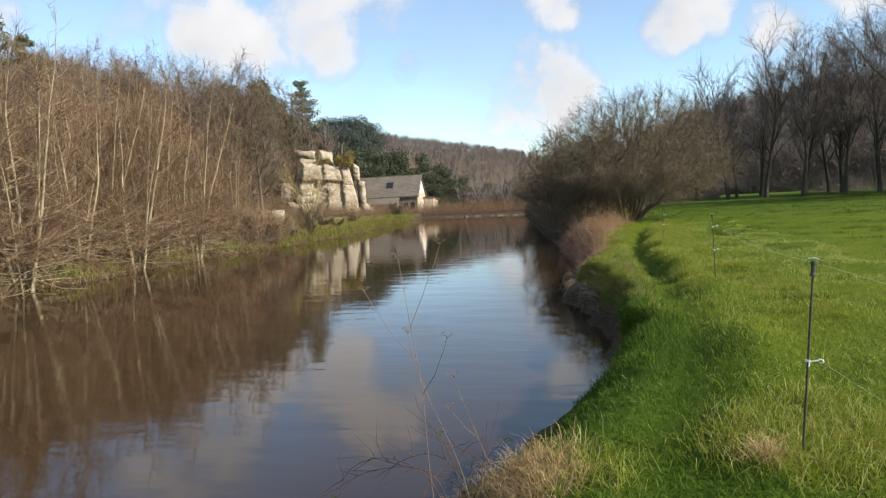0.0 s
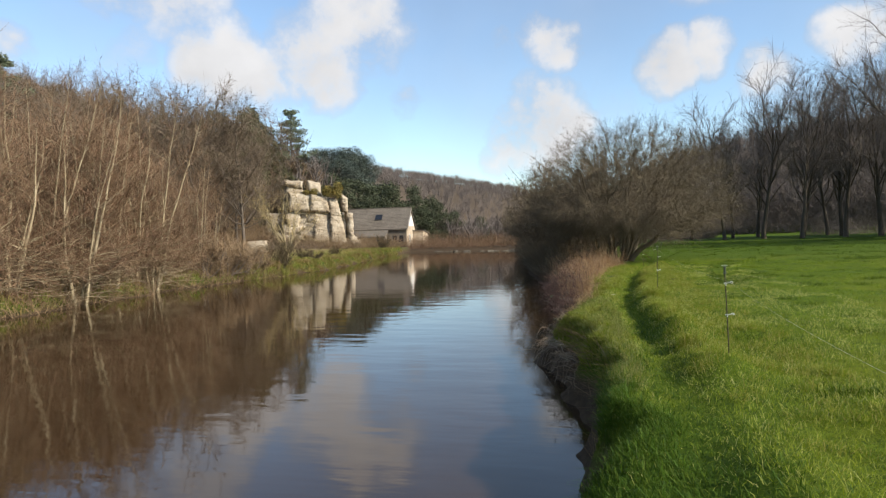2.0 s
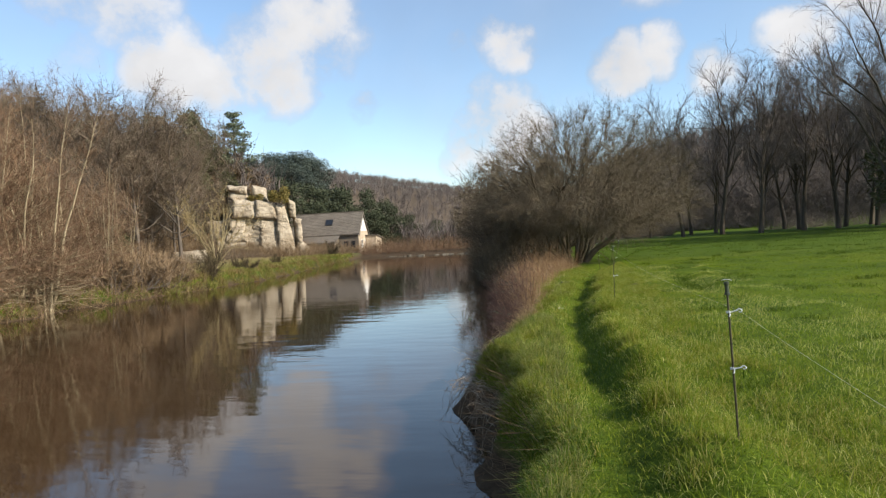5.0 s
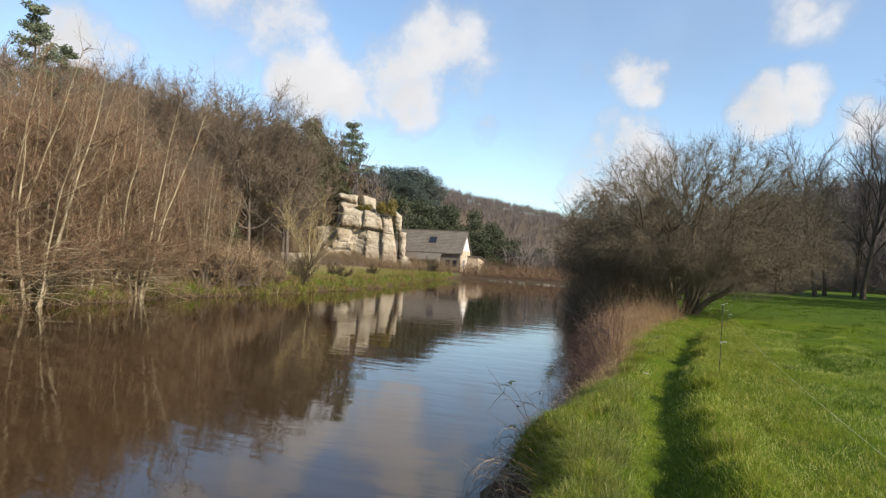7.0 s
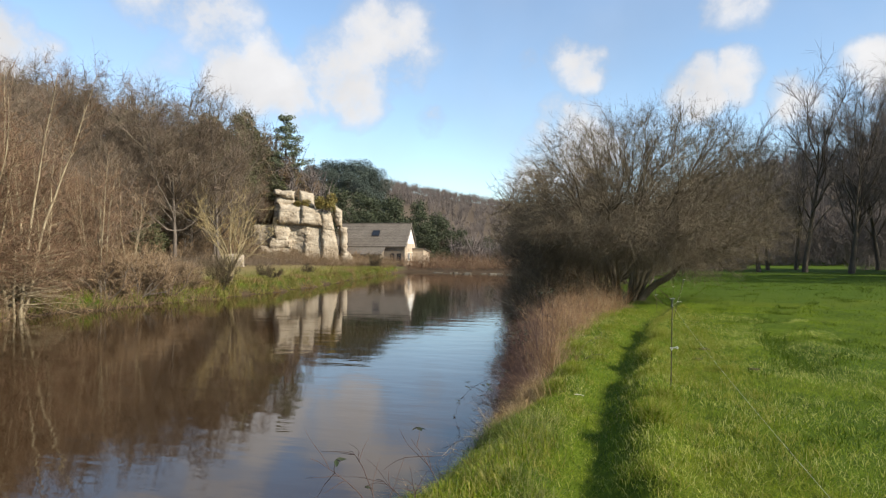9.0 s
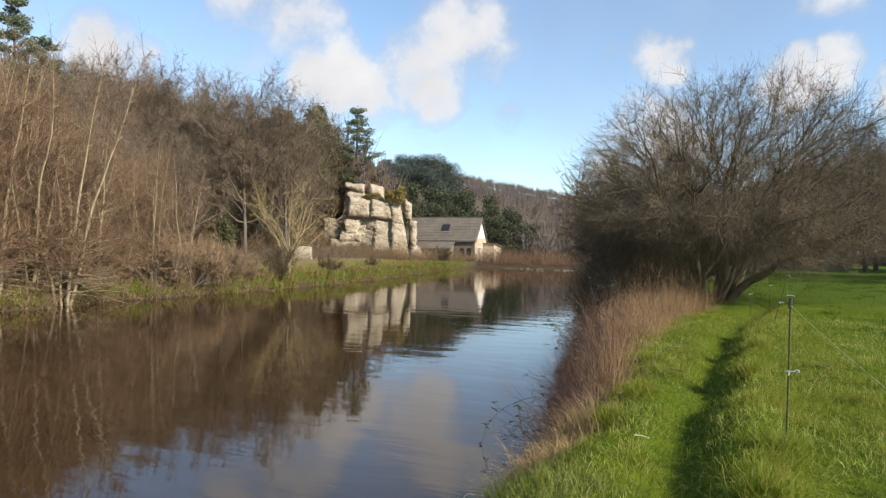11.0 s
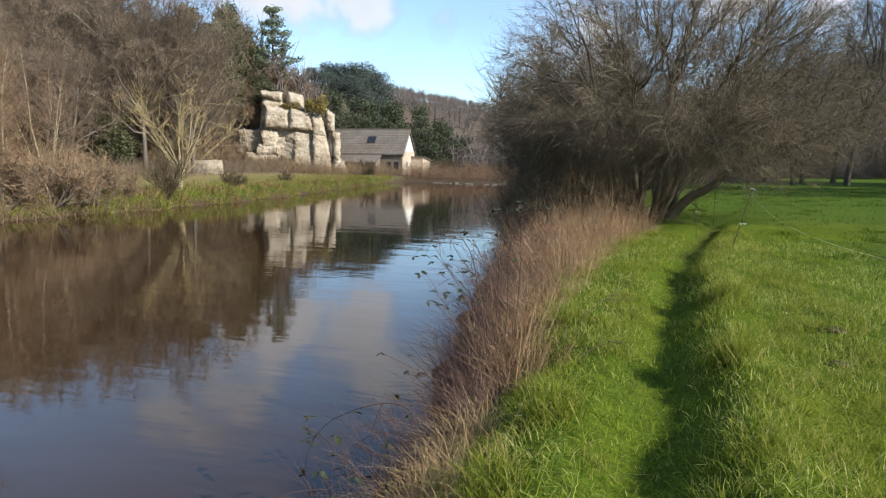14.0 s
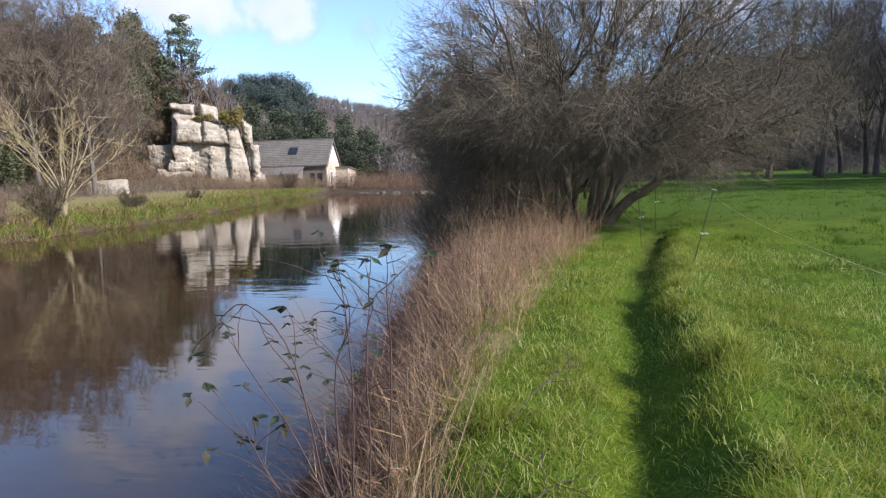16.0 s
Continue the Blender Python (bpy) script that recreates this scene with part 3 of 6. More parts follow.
def make_ground():
    fine = np.concatenate([np.arange(-3, -0.4, 0.3), np.arange(-0.4, 1.2, 0.1), np.arange(1.2, 3.4, 0.12), np.arange(3.4, 6, 0.25)])
    u = np.concatenate([[-2500, -1200, -600, -400, -300, -240], np.arange(-200, -70, 8), np.arange(-70, -28, 2.0), np.arange(-28, -19, 0.45), np.arange(-19, -3, 2), fine, np.arange(6, 45, 1.0),
                        np.arange(45, 120, 6), [120, 140, 170, 220, 300, 400, 600, 1200, 2500]])
    v = np.concatenate([[-2500, -1200, -600, -300, -150, -80], np.arange(-60, 0, 4), np.arange(0, 34, 0.28), np.arange(34, 70, 0.8), np.arange(70, 130, 1.5), np.arange(130, 300, 8), np.arange(300, 620, 25), [700, 900, 1300, 2500]])
    X = np.empty((len(v), len(u)))
    for i, y in enumerate(v):
        l, r = float(left_edge(y)), float(right_edge(y))
        X[i] = np.interp(u, [-2500, -70, -28, -19, -3, 6, 45, 2500], [-2500, -70, l - 6, l + 3, r - 3, r + 6, 45, 2500])
    Y = np.repeat(v[:, None], len(u), 1)
    Z = height(X, Y)
    P = np.stack([X, Y, Z], -1).reshape(-1, 3)
    n, k = X.shape
    i = (np.arange(n - 1)[:, None] * k + np.arange(k - 1)[None]).reshape(-1, 1)
    F = np.concatenate([i, i + 1, i + k + 1, i + k], 1)
    me = np_mesh("ground", P, F, M_GROUND, True)
    dr, dl = X - right_edge(Y), left_edge(Y) - X
    steep = np.interp(Y, [-10, 2, 5, 7.5, 13, 20, 200], [2.2, 1.9, 1.4, 0.45, 0.75, 1.5, 1.5])
    bank = np.interp(Y, [-20, 5, 7, 200], [0.25, 0.25, 0.42, 0.42])
    earth = ((dr < steep * bank) & (dl < 0.45)) * 1.0
    earth = np.clip(earth, 0, 1)
    earth = np.maximum(earth, 0.35 * np.exp(-((X - trail(Y)) / 0.14) ** 2) * smooth(27, 29, Y) * (Y < 40))
    wood = np.maximum(smooth(-4, 6, hill_foot(Y) - X), smooth(95, 100, Y) * (X < 10))
    wood = np.maximum(wood, smooth(-2, 6, Y - np.interp(X, [-6, 14, 20, 60, 120], [125, 112, 113, 102, 60])) * (X > -8))
    wood = np.maximum(wood, 0.8 * smooth(33, 37, Y) * (dr > -0.5) * (dr < 5) * (X < 5))
    straw = smooth(0.5, 2, dl) * (0.62 + 0.3 * (1 - smooth(40, 52, Y)) + 0.25 * ripple(X * 0.7, Y * 0.6)) + smooth(0.5, 2, dl) * smooth(6, 14, dl) * 0.5
    straw = np.maximum(straw, ((Y > 20.6) & (Y < 33) & (dr > 0) & (X < np.interp(Y, [20, 22, 27, 33], [0.1, 0.4, 0.8, 1.9]))) * 0.9)
    # the darkened turf covers the far meadow and near slope, where shade would lie
    for name, val in (("earth", earth), ("litter", wood), ("straw", np.clip(straw, 0, 1)), ("lush_shade", np.maximum(0.8 * smooth(31, 42, Y + 1.5 * ripple(X * 0.5, Y * 0.4)), (1 - smooth(5.5, 7.8, Y)) * (1 - smooth(1.2, 2.6, X))) * (X > right_edge(Y)))):
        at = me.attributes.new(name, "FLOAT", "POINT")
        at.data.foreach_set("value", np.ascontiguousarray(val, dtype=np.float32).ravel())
    return tagged(new("ground", me), "green riverside meadow with earth banks and wooded slopes", "ground", kind="structure")


def make_water():
    xs, ys = np.array([-60.0, -40, -20, 0, 12]), np.array([-60.0, -20, 20, 60, 98.5])
    P = np.array([(x, y, 0.0) for y in ys for x in xs])
    F = np.array([[i * 5 + j, i * 5 + j + 1, i * 5 + j + 6, i * 5 + j + 5] for i in range(4) for j in range(4)])
    return tagged(new("water", np_mesh("water", P, F, M_WATER, True)), "dark peaty river reflecting sky and trees", "river", kind="structure")


make_ground()
make_water()

# ---- trees ----


def alder(seed, stems, tall):
    """A clump of slim, pale, slightly leaning stems with fine ascending twigs."""
    g = np.random.default_rng(seed)
    tubes, lines = [], []
    for s in range(stems):
        w = 2 * math.pi * s / stems + g.uniform(-0.5, 0.5)
        lean = g.uniform(0.05, 0.28)
        h = tall * g.uniform(0.7, 1.0)
        line = bough(g, (0.25 * math.cos(w), 0.25 * math.sin(w), -0.2), (lean * math.cos(w), lean * math.sin(w), 1), h, 12, 0.05, 0.03)
        r = np.linspace(0.084, 0.008, 13) * g.uniform(0.6, 1.2)
        tubes.append(tube(line, r, 6))
        for k in range(30):
            u = g.uniform(0.06, 0.95) if k > 8 else g.uniform(0.05, 0.3)
            i = int(u * 11)
            p = line[i] + (line[i + 1] - line[i]) * (u * 11 - i)
            a = g.uniform(0, 2 * math.pi)
            L = (1 - 0.7 * u) * g.uniform(1.4, 3.2)
            b = bough(g, p, (math.cos(a), math.sin(a), -0.05 + 0.8 * u), L, 5, 0.13, 0.02 if u < 0.3 else 0.07)
            b[:, 2] = np.maximum(b[:, 2], 0.05)
            if u > 0.16:
                lines.append(b)
            tubes.append(tube(b, np.linspace(0.022, 0.006, 6) * (1.4 - 0.8 * u), 3))
        lines.append(line[5:])
    crown = bare_crown(g, lines, 150 * stems, 680 * stems, 0.95, 0.62, 0.0105, 0.0088, 0.62, 0.17)
    return tubes, crown


def broad_tree(seed, tall, spread, trunk_r, n_limb=9, n1=700, n2=3600, low=0.3, twig=0.012, rise=0.5, dome=None):
    """A bare broad-crowned tree: stout bole, forking limbs, a rounded haze of twigs."""
    g = np.random.default_rng(seed)
    tubes, lines = [], []
    c0, cr = np.array([0, 0, tall * 0.58]), np.array([spread, spread, tall * 0.40]) * (dome or 99)
    bole = bough(g, (0, 0, -0.4), (g.uniform(-0.05, 0.05), g.uniform(-0.05, 0.05), 1), tall * 0.62, 9, 0.04, 0.02)
    tubes.append(tube(bole, np.concatenate([[trunk_r * 1.5, trunk_r * 1.1], np.linspace(trunk_r, trunk_r * 0.3, 8)]), 8))
    for k in range(n_limb):
        u = low + (1 - low) * (k + g.random()) / n_limb
        i = min(int(u * 9), 8)
        a = k * 2.4 + g.uniform(-0.4, 0.4)
        up = rise + 0.9 * u
        L = spread * g.uniform(0.8, 1.15) * (1.1 - 0.35 * u) + tall * 0.18 * u
        b = bough(g, bole[i], (math.cos(a), math.sin(a), up), L, 8, 0.14, 0.06)
        b = domed(b, c0, cr)
        r0 = trunk_r * (0.55 - 0.25 * u)
        tubes.append(tube(b, np.linspace(r0, 0.02, 9), 5))
        lines.append(b[3:])
        for q in range(5):
            i2 = g.integers(2, 8)
            c = bough(g, b[i2], unit(b[i2] - b[i2 - 1]) + g.normal(0, 0.6, 3) + np.array([0, 0, 0.3]), L * g.uniform(0.3, 0.55), 5, 0.16, 0.08)
            c = domed(c, c0, cr)
            tubes.append(tube(c, np.linspace(r0 * 0.4, 0.012, 6), 3))
            lines.append(c)
    crown = bare_crown(g, lines, n1, n2, tall * 0.085, tall * 0.05, twig, twig * 0.62, 0.85 if dome else 0.6, 0.1 if dome else 0.25)
    return tubes, crown


def domed(line, c, r):
    """Pull the points of a limb back under a dome."""
    q = np.linalg.norm((line - c) / r, axis=-1, keepdims=True)
    return np.where(q > 1, c + (line - c) / np.maximum(q, 1e-6) ** 0.85, line)


def sallow(seed, tall, spread, n_stem=16, n1=1800, n2=9000, twig=0.0075):
    """A many-stemmed riverside willow: stems fan out low, arch and droop, with a dense dome of twigs."""
    g = np.random.default_rng(seed)
    dome_c, dome_r = np.array([0, 0, tall * 0.3]), np.array([spread, spread, tall * 0.66])
    tubes, lines = [], []
    for k in range(n_stem):
        a = 2 * math.pi * k / n_stem + g.uniform(-0.25, 0.25)
        up = g.choice([0.7, 1.0, 1.6, 2.6, 3.5])
        L = math.hypot(tall, spread) * g.uniform(0.62, 0.86) * (0.9 if up < 0.8 else 1.0)
        base = np.array([0.5 * math.cos(a), 0.5 * math.sin(a), -0.2])
        b = bough(g, base, (math.cos(a), math.sin(a), up), L, 12, 0.12, 0.02 if up < 1.2 else -0.02)
        b[:, 2] = np.maximum(b[:, 2], -0.2 + 0.25 * np.arange(13) / 4)
        b = domed(b, dome_c, dome_r)
        tubes.append(tube(b, np.linspace(0.075, 0.008, 13) * g.uniform(0.6, 1.3), 6))
        lines.append(b[4:])
        for q in range(11):
            i = g.integers(3, 12)
            c = bough(g, b[i], unit(b[i] - b[i - 1]) + g.normal(0, 0.55, 3) + np.array([0, 0, 0.35]), L * g.uniform(0.2, 0.42), 6, 0.16, 0.05)
            c = domed(c, dome_c, dome_r)
            tubes.append(tube(c, np.linspace(0.03, 0.007, 7), 4))
            lines.append(c)
    crown = bare_crown(g, lines, n1, n2, 0.8, 0.55, twig, twig * 0.7, 0.65, 0.2, 0.03)
    return tubes, crown


def dome_points(g, n, c, wide, up, down, r0, r1):
    """Evenly spread points in the shell r0..r1 of a dome."""
    k = np.arange(n) + 0.5
    z = 1 - 1.75 * k / n
    a = k * 2.399963 + g.normal(0, 0.05, n)
    s = np.sqrt(np.maximum(0, 1 - z * z))
    r = g.uniform(r0 ** 2, r1 ** 2, n) ** 0.5
    h = np.where(z > 0, up, down)
    return np.array(c) + np.stack([s * np.cos(a) * wide, s * np.sin(a) * wide, z * h], 1) * (r * g.normal(1, 0.03, n))[:, None]


def nearest(P, Q):
    """For each of P the index of the nearest of Q."""
    out = np.empty(len(P), int)
    for i in range(0, len(P), 2000):
        out[i:i + 2000] = ((P[i:i + 2000, None] - Q[None]) ** 2).sum(-1).argmin(1)
    return out


def great_willow(seed):
    """An old crack willow: a few crooked limbs from one foot, branching three times to an uneven dome of fine twigs."""
    g = np.random.default_rng(seed)
    c, wide, up, down = (0.5, 0.0, 3.1), 5.6, 4.6, 2.6
    foot = np.array([0.0, 0.0, 1.2])
    tubes, stems = [], []

    def arc(p, q, n, rise, wob):
        u = np.linspace(0, 1, n)[:, None]
        mid = (p + q) / 2 + np.array([0, 0, rise * np.linalg.norm(q - p)])
        line = (1 - u) ** 2 * p + 2 * u * (1 - u) * mid + u ** 2 * q
        w = np.cumsum(g.normal(0, wob, (n, 3)), 0) * np.sin(u * math.pi)
        return line + w

    def tier(base, ends, n, pull, wob, r0, r1, k):
        """Branches from the nearest wood below each end; their points."""
        out = []
        for q in ends:
            p = base[nearest((foot + (q - foot) * pull)[None], base)[0]]
            if np.linalg.norm(q - p) > 2.6:
                continue
            line = arc(p, q, n, g.uniform(-0.10, 0.20), wob)
            line[:, 2] = np.maximum(line[:, 2], 0.15)
            tubes.append(tube(line, np.linspace(r0, r1, n) * g.uniform(0.7, 1.25), k))
            out.append(line[1:])
        return np.concatenate(out)
    limbs = [(4.3, -1.2, 2.5, 0.16), (2.6, 0.9, 5.0, 0.12), (0.9, -0.8, 5.8, 0.13), (-1.2, 0.6, 5.6, 0.11), (-2.9, -0.5, 3.9, 0.10), (-3.3, 1.0, 2.2, 0.08), (0.6, 2.8, 4.4, 0.10), (-0.6, -2.9, 3.6, 0.08), (1.8, -2.2, 4.3, 0.09), (-1.9, -1.9, 4.8, 0.08)]
    for x, y, z, r in limbs:
        a = math.atan2(y, x)
        line = arc(np.array([0.25 * math.cos(a), 0.25 * math.sin(a), -0.2]), np.array([x, y, z]), 13, g.uniform(-0.05, 0.12), 0.10)
        line[:, 2] = np.maximum(line[:, 2], np.linspace(-0.2, 0.5, 13))
        tubes.append(tube(line, np.linspace(r, 0.028, 13), 7))
        stems.append(line[3:])
    base = np.concatenate(stems)
    b2 = tier(base, dome_points(g, 90, c, wide, up, down, 0.45, 0.82), 9, 0.62, 0.085, 0.040, 0.013, 5)
    b3 = tier(np.concatenate([base, b2]), dome_points(g, 620, c, wide, up, down, 0.42, 0.95), 7, 0.76, 0.055, 0.016, 0.005, 4)
    base = np.concatenate([b2, b3])
    m = 13000
    q = dome_points(g, m, c, wide, up, down, 0.30, 1.0)
    q += 0.35 * np.stack([np.sin(q[:, 1] * 1.7 + q[:, 2]), np.sin(q[:, 0] * 1.5 + 2), np.sin(q[:, 0] * 1.9 + q[:, 1] * 1.3)], 1)
    p = base[nearest((q - np.array(c)) * 0.9 + np.array(c), base)]
    d = q - p
    L = np.clip(np.linalg.norm(d, axis=1), 0.25, 1.2)
    d = unit(d + g.normal(0, 0.25, d.shape))
    m1 = slivers(p, d, L, g.uniform(0.004, 0.0075, m), g.normal(0, 0.13, d.shape))
    n = 84000
    k = g.integers(0, m, n)
    P = p[k] + d[k] * (L[k] * g.uniform(0.15, 1.0, n))[:, None]
    out = unit(P - np.array([0, 0, 1.5]))
    d2 = unit(d[k] * 0.45 + out * 0.35 + g.normal(0, 0.75, (n, 3)) + np.array([0, 0, 0.08]))
    m2 = slivers(P, d2, g.uniform(0.14, 0.55, n), g.uniform(0.0022, 0.0040, n), g.normal(0, 0.18, (n, 3)))
    # a dark tangle that hangs round the foot and out over the water
    lowb = base[(base[:, 2] < 3.2) & (np.hypot(base[:, 0], base[:, 1]) > 0.7) & (base[:, 0] < 2.6) & (base[:, 1] < 1.5)]
    n = 19000
    P = lowb[g.integers(0, len(lowb), n)] + g.normal(0, 0.16, (n, 3))
    out = unit(P * np.array([1, 1, 0]))
    m3 = slivers(P, unit(out * 0.4 + g.normal(0, 0.5, (n, 3)) + np.array([0, 0, -0.5])), g.uniform(0.3, 1.2, n), g.uniform(0.003, 0.0055, n), g.normal(0, 0.18, (n, 3)))
    crown = join([m1, m2, m3])
    crown[0][:, 2] = np.maximum(crown[0][:, 2], 0.05)
    return tubes, crown


def conifer(seed, tall, spread, ragged=0.25):
    """A pine: straight bole, tiers of boughs, needle tufts at their ends."""
    g = np.random.default_rng(seed)
    bole = bough(g, (0, 0, -0.4), (0, 0, 1), tall, 12, 0.025, 0.05)
    tubes = [tube(bole, np.linspace(tall * 0.02, 0.02, 13), 7)]
    lumps = []
    for k in range(30):
        u = 0.34 + 0.64 * (k // 5 + 0.85 * g.random()) / 6
        i = min(int(u * 12), 11)
        p = bole[i] + (bole[i + 1] - bole[i]) * (u * 12 - i)
        a = k * 2.4 + g.uniform(-0.3, 0.3)
        L = spread * (1.1 - u) * 1.5 * g.uniform(1 - ragged, 1 + ragged)
        b = bough(g, p, (math.cos(a), math.sin(a), 0.18), L, 5, 0.07, 0.03)
        tubes.append(tube(b, np.linspace(0.05, 0.012, 6), 4))
        for q in b[2:]:
            lumps.append((*q, 0.19 * spread, 0.19 * spread, 0.07 * spread + 0.08))
    lumps.append((*bole[-1], 0.25, 0.25, 0.5))
    crown = leaf_cloud(g, lumps, 6500, 0.10 * spread / 2.6)
    return tubes, crown


def evergreen(seed, tall, wide, n=3600, leaf=0.22, cone=0.5, clumps=34):
    """A dense evergreen of many leaf clumps with an uneven outline."""
    g = np.random.default_rng(seed)
    bole = bough(g, (0, 0, -0.4), (0, 0, 1), tall * 0.85, 8, 0.04, 0.03)
    tubes = [tube(bole, np.linspace(tall * 0.03, 0.03, 9), 7)]
    lumps = []
    for k in range(clumps):
        u = g.random()
        rad = wide * (1 - cone * u) * math.sqrt(max(0.08, 1 - (2 * abs(u - 0.42)) ** 2 * 0.7))
        a = g.uniform(0, 2 * math.pi)
        q = rad * g.uniform(0.35, 0.85)
        p = np.array([q * math.cos(a), q * math.sin(a), tall * (0.18 + 0.74 * u)])
        s = wide * g.uniform(0.22, 0.42)
        lumps.append((*p, s, s, s * g.uniform(0.55, 0.9)))
        i = min(int(u * 7), 7)
        tubes.append(tube(np.array([bole[i], (bole[i] + p) / 2 + g.normal(0, 0.1, 3), p]), [0.06, 0.04, 0.01], 4))
    return tubes, leaf_cloud(g, lumps, n, leaf)


def put(proto, x, y, turn, size, tall=1.0, label="", sink=0.1):
    c = copy_thing(proto, place(x, y, turn, size, sink, tall))
    return tagged(c, label) if label else c


def plant_alders():
    protos = []
    for i, (stems, tall, x, y) in enumerate(((8, 11.2, -22.3, 18.4), (6, 10.6, -22.6, 25.2), (7, 11.4, -23.5, 31.3), (5, 10.2, -24.4, 27.5))):
        t, c = alder(40 + i, stems, tall)
        protos.append(scatter_tree("alder_tree", "slim bare alder clump with pale stems on the far riverbank", "tree", "riverbank alders", place(x, y), t, c, M_PALEBARK, M_ALDERTWIG))
    g = np.random.default_rng(5)
    spots = [(-22.0, 15.2), (-23.4, 19.8), (-24.6, 16.5), (-26.2, 20.5), (-25.2, 23.4), (-22.4, 22.2), (-23.0, 24.6), (-22.8, 28.6), (-24.2, 30.2), (-26.8, 26.6), (-28.4, 23.0),
             (-24.0, 33.9), (-23.4, 36.6), (-25.6, 34.8), (-28.2, 31.0), (-30.4, 27.6), (-26.0, 38.2), (-29.5, 35.5), (-32.6, 32.0), (-30.0, 19.0), (-33.5, 25.5), (-23.6, 12.0), (-26.5, 11.0), (-28.0, 15.0), (-22.0, 26.8), (-22.9, 30.0), (-24.8, 28.4), (-24.4, 37.0), (-27.6, 36.0), (-25.0, 40.5), (-28.5, 40.0)]
    for i, (x, y) in enumerate(spots):
        x = min(x - 0.8, float(left_edge(y)) - 0.9)
        s = g.uniform(0.8, 1.05) * (0.85 if y > 33 else 1.0) * (0.8 if y > 36 else 1.0)
        put(protos[i % 4], x, y, g.uniform(0, 6.28), s)


def plant_left_wood():
    """Broad bare trees on the terrace and the slope over the river."""
    protos = []
    for i in range(3):
        t, c = broad_tree(60 + i, 12.0, 3.9, 0.17, 11, 900, 5200, 0.22, 0.0135, dome=1.0)
        protos.append(scatter_tree("bare_tree", "bare broadleaf tree on the wooded slope over the river", "tree", "slope woodland", place((-46, -55, -52)[i], (50, 58, 74)[i]), t, c, M_BARK, M_HILLTWIG))
    g = np.random.default_rng(11)
    n = 0
    for y in np.arange(20, 95, 4.4):
        for x in np.arange(-62, -34, 4.6):
            px, py = x + g.uniform(-2, 2), y + g.uniform(-2, 2)
            limit = np.interp(py, [20, 40, 55, 70, 92], [-35, -38, -44, -48, -53])
            if px > limit or px / max(py, 1) < -1.75:
                continue
            put(protos[n % 3], px, py, g.uniform(0, 6.28), g.uniform(0.78, 1.2))
            n += 1
    plant_skyline()


def plant_skyline():
    g = np.random.default_rng(12)
    t, c = broad_tree(66, 12.0, 4.7, 0.13, 14, 1300, 8500, 0.28, 0.0130, dome=0.95)
    proto = scatter_tree("round_crowned_tree", "tall round-crowned bare tree on the wooded slope", "tree", "slope woodland", place(-57, 66, 1.0, 0.75), t, c, M_BARK, M_HILLTWIG)
    for x, y, top in ((-63, 69, 24.6), (-58.5, 72, 23.4), (-55, 70, 23.4), (-51, 73, 22.0), (-46.8, 71, 22.6), (-43.4, 74, 20.2), (-49.2, 77, 22.0), (-67, 62, 23.0), (-70, 71, 25.5), (-60.5, 62, 20.0), (-48, 80, 18.0), (-66, 76, 24.5), (-52, 77, 21.5)):
        s = (top + 3.4 - float(height(x, y))) / float(np.percentile(c[0][:, 2], 95))
        put(proto, x, y, g.uniform(0, 6.28), s, 1.0)


def plant_right_wood():
    protos = []
    for i in range(3):
        t, c = broad_tree(80 + i, 19, 4.2, 0.21, 14, 800, 3800, 0.34, 0.0145, 1.4)
        protos.append(scatter_tree("tall_bare_tree", "tall dark bare tree at the meadow's far edge", "tree", "meadow-edge wood", place((17.5, 26, 33)[i], (76, 79, 78)[i]), t, c, M_DARKBARK, M_WOODTWIG))
    g = np.random.default_rng(21)
    spots = [(13.5, 77, 0.86), (15.5, 83, 0.8), (20.5, 74, 0.95), (22.5, 80, 1.0), (24.5, 75, 0.98), (29, 76, 1.05), (31, 82, 1.0), (36, 77, 1.12), (39, 72, 1.15), (42, 78, 1.2), (45, 70, 1.15), (35.5, 85, 1.1),
             (27, 86, 0.95), (19, 87, 0.9), (48, 75, 1.2), (51, 66, 1.15), (10.5, 80, 0.7), (55, 72, 1.2), (40, 66, 1.05)]
    for i, (x, y, s) in enumerate(spots):
        put(protos[i % 3], x + g.uniform(-0.6, 0.6), y, g.uniform(0, 6.28), s)
    t, c = broad_tree(88, 21, 6.6, 0.30, 14, 1200, 6500, 0.3, 0.013, 0.7)
    oak = scatter_tree("spreading_oak", "tall spreading bare oak before the dark wood, with unseen copies added for shade", "tree", "meadow-edge wood", place(25.6, 58), t, c, M_DARKBARK, M_WOODTWIG)
    # two more out of view, added to shade the wood and far meadow
    for x, y, s in ((31, 51, 1.0), (37, 57, 1.05)):
        put(oak, x, y, g.uniform(0, 6.28), s)


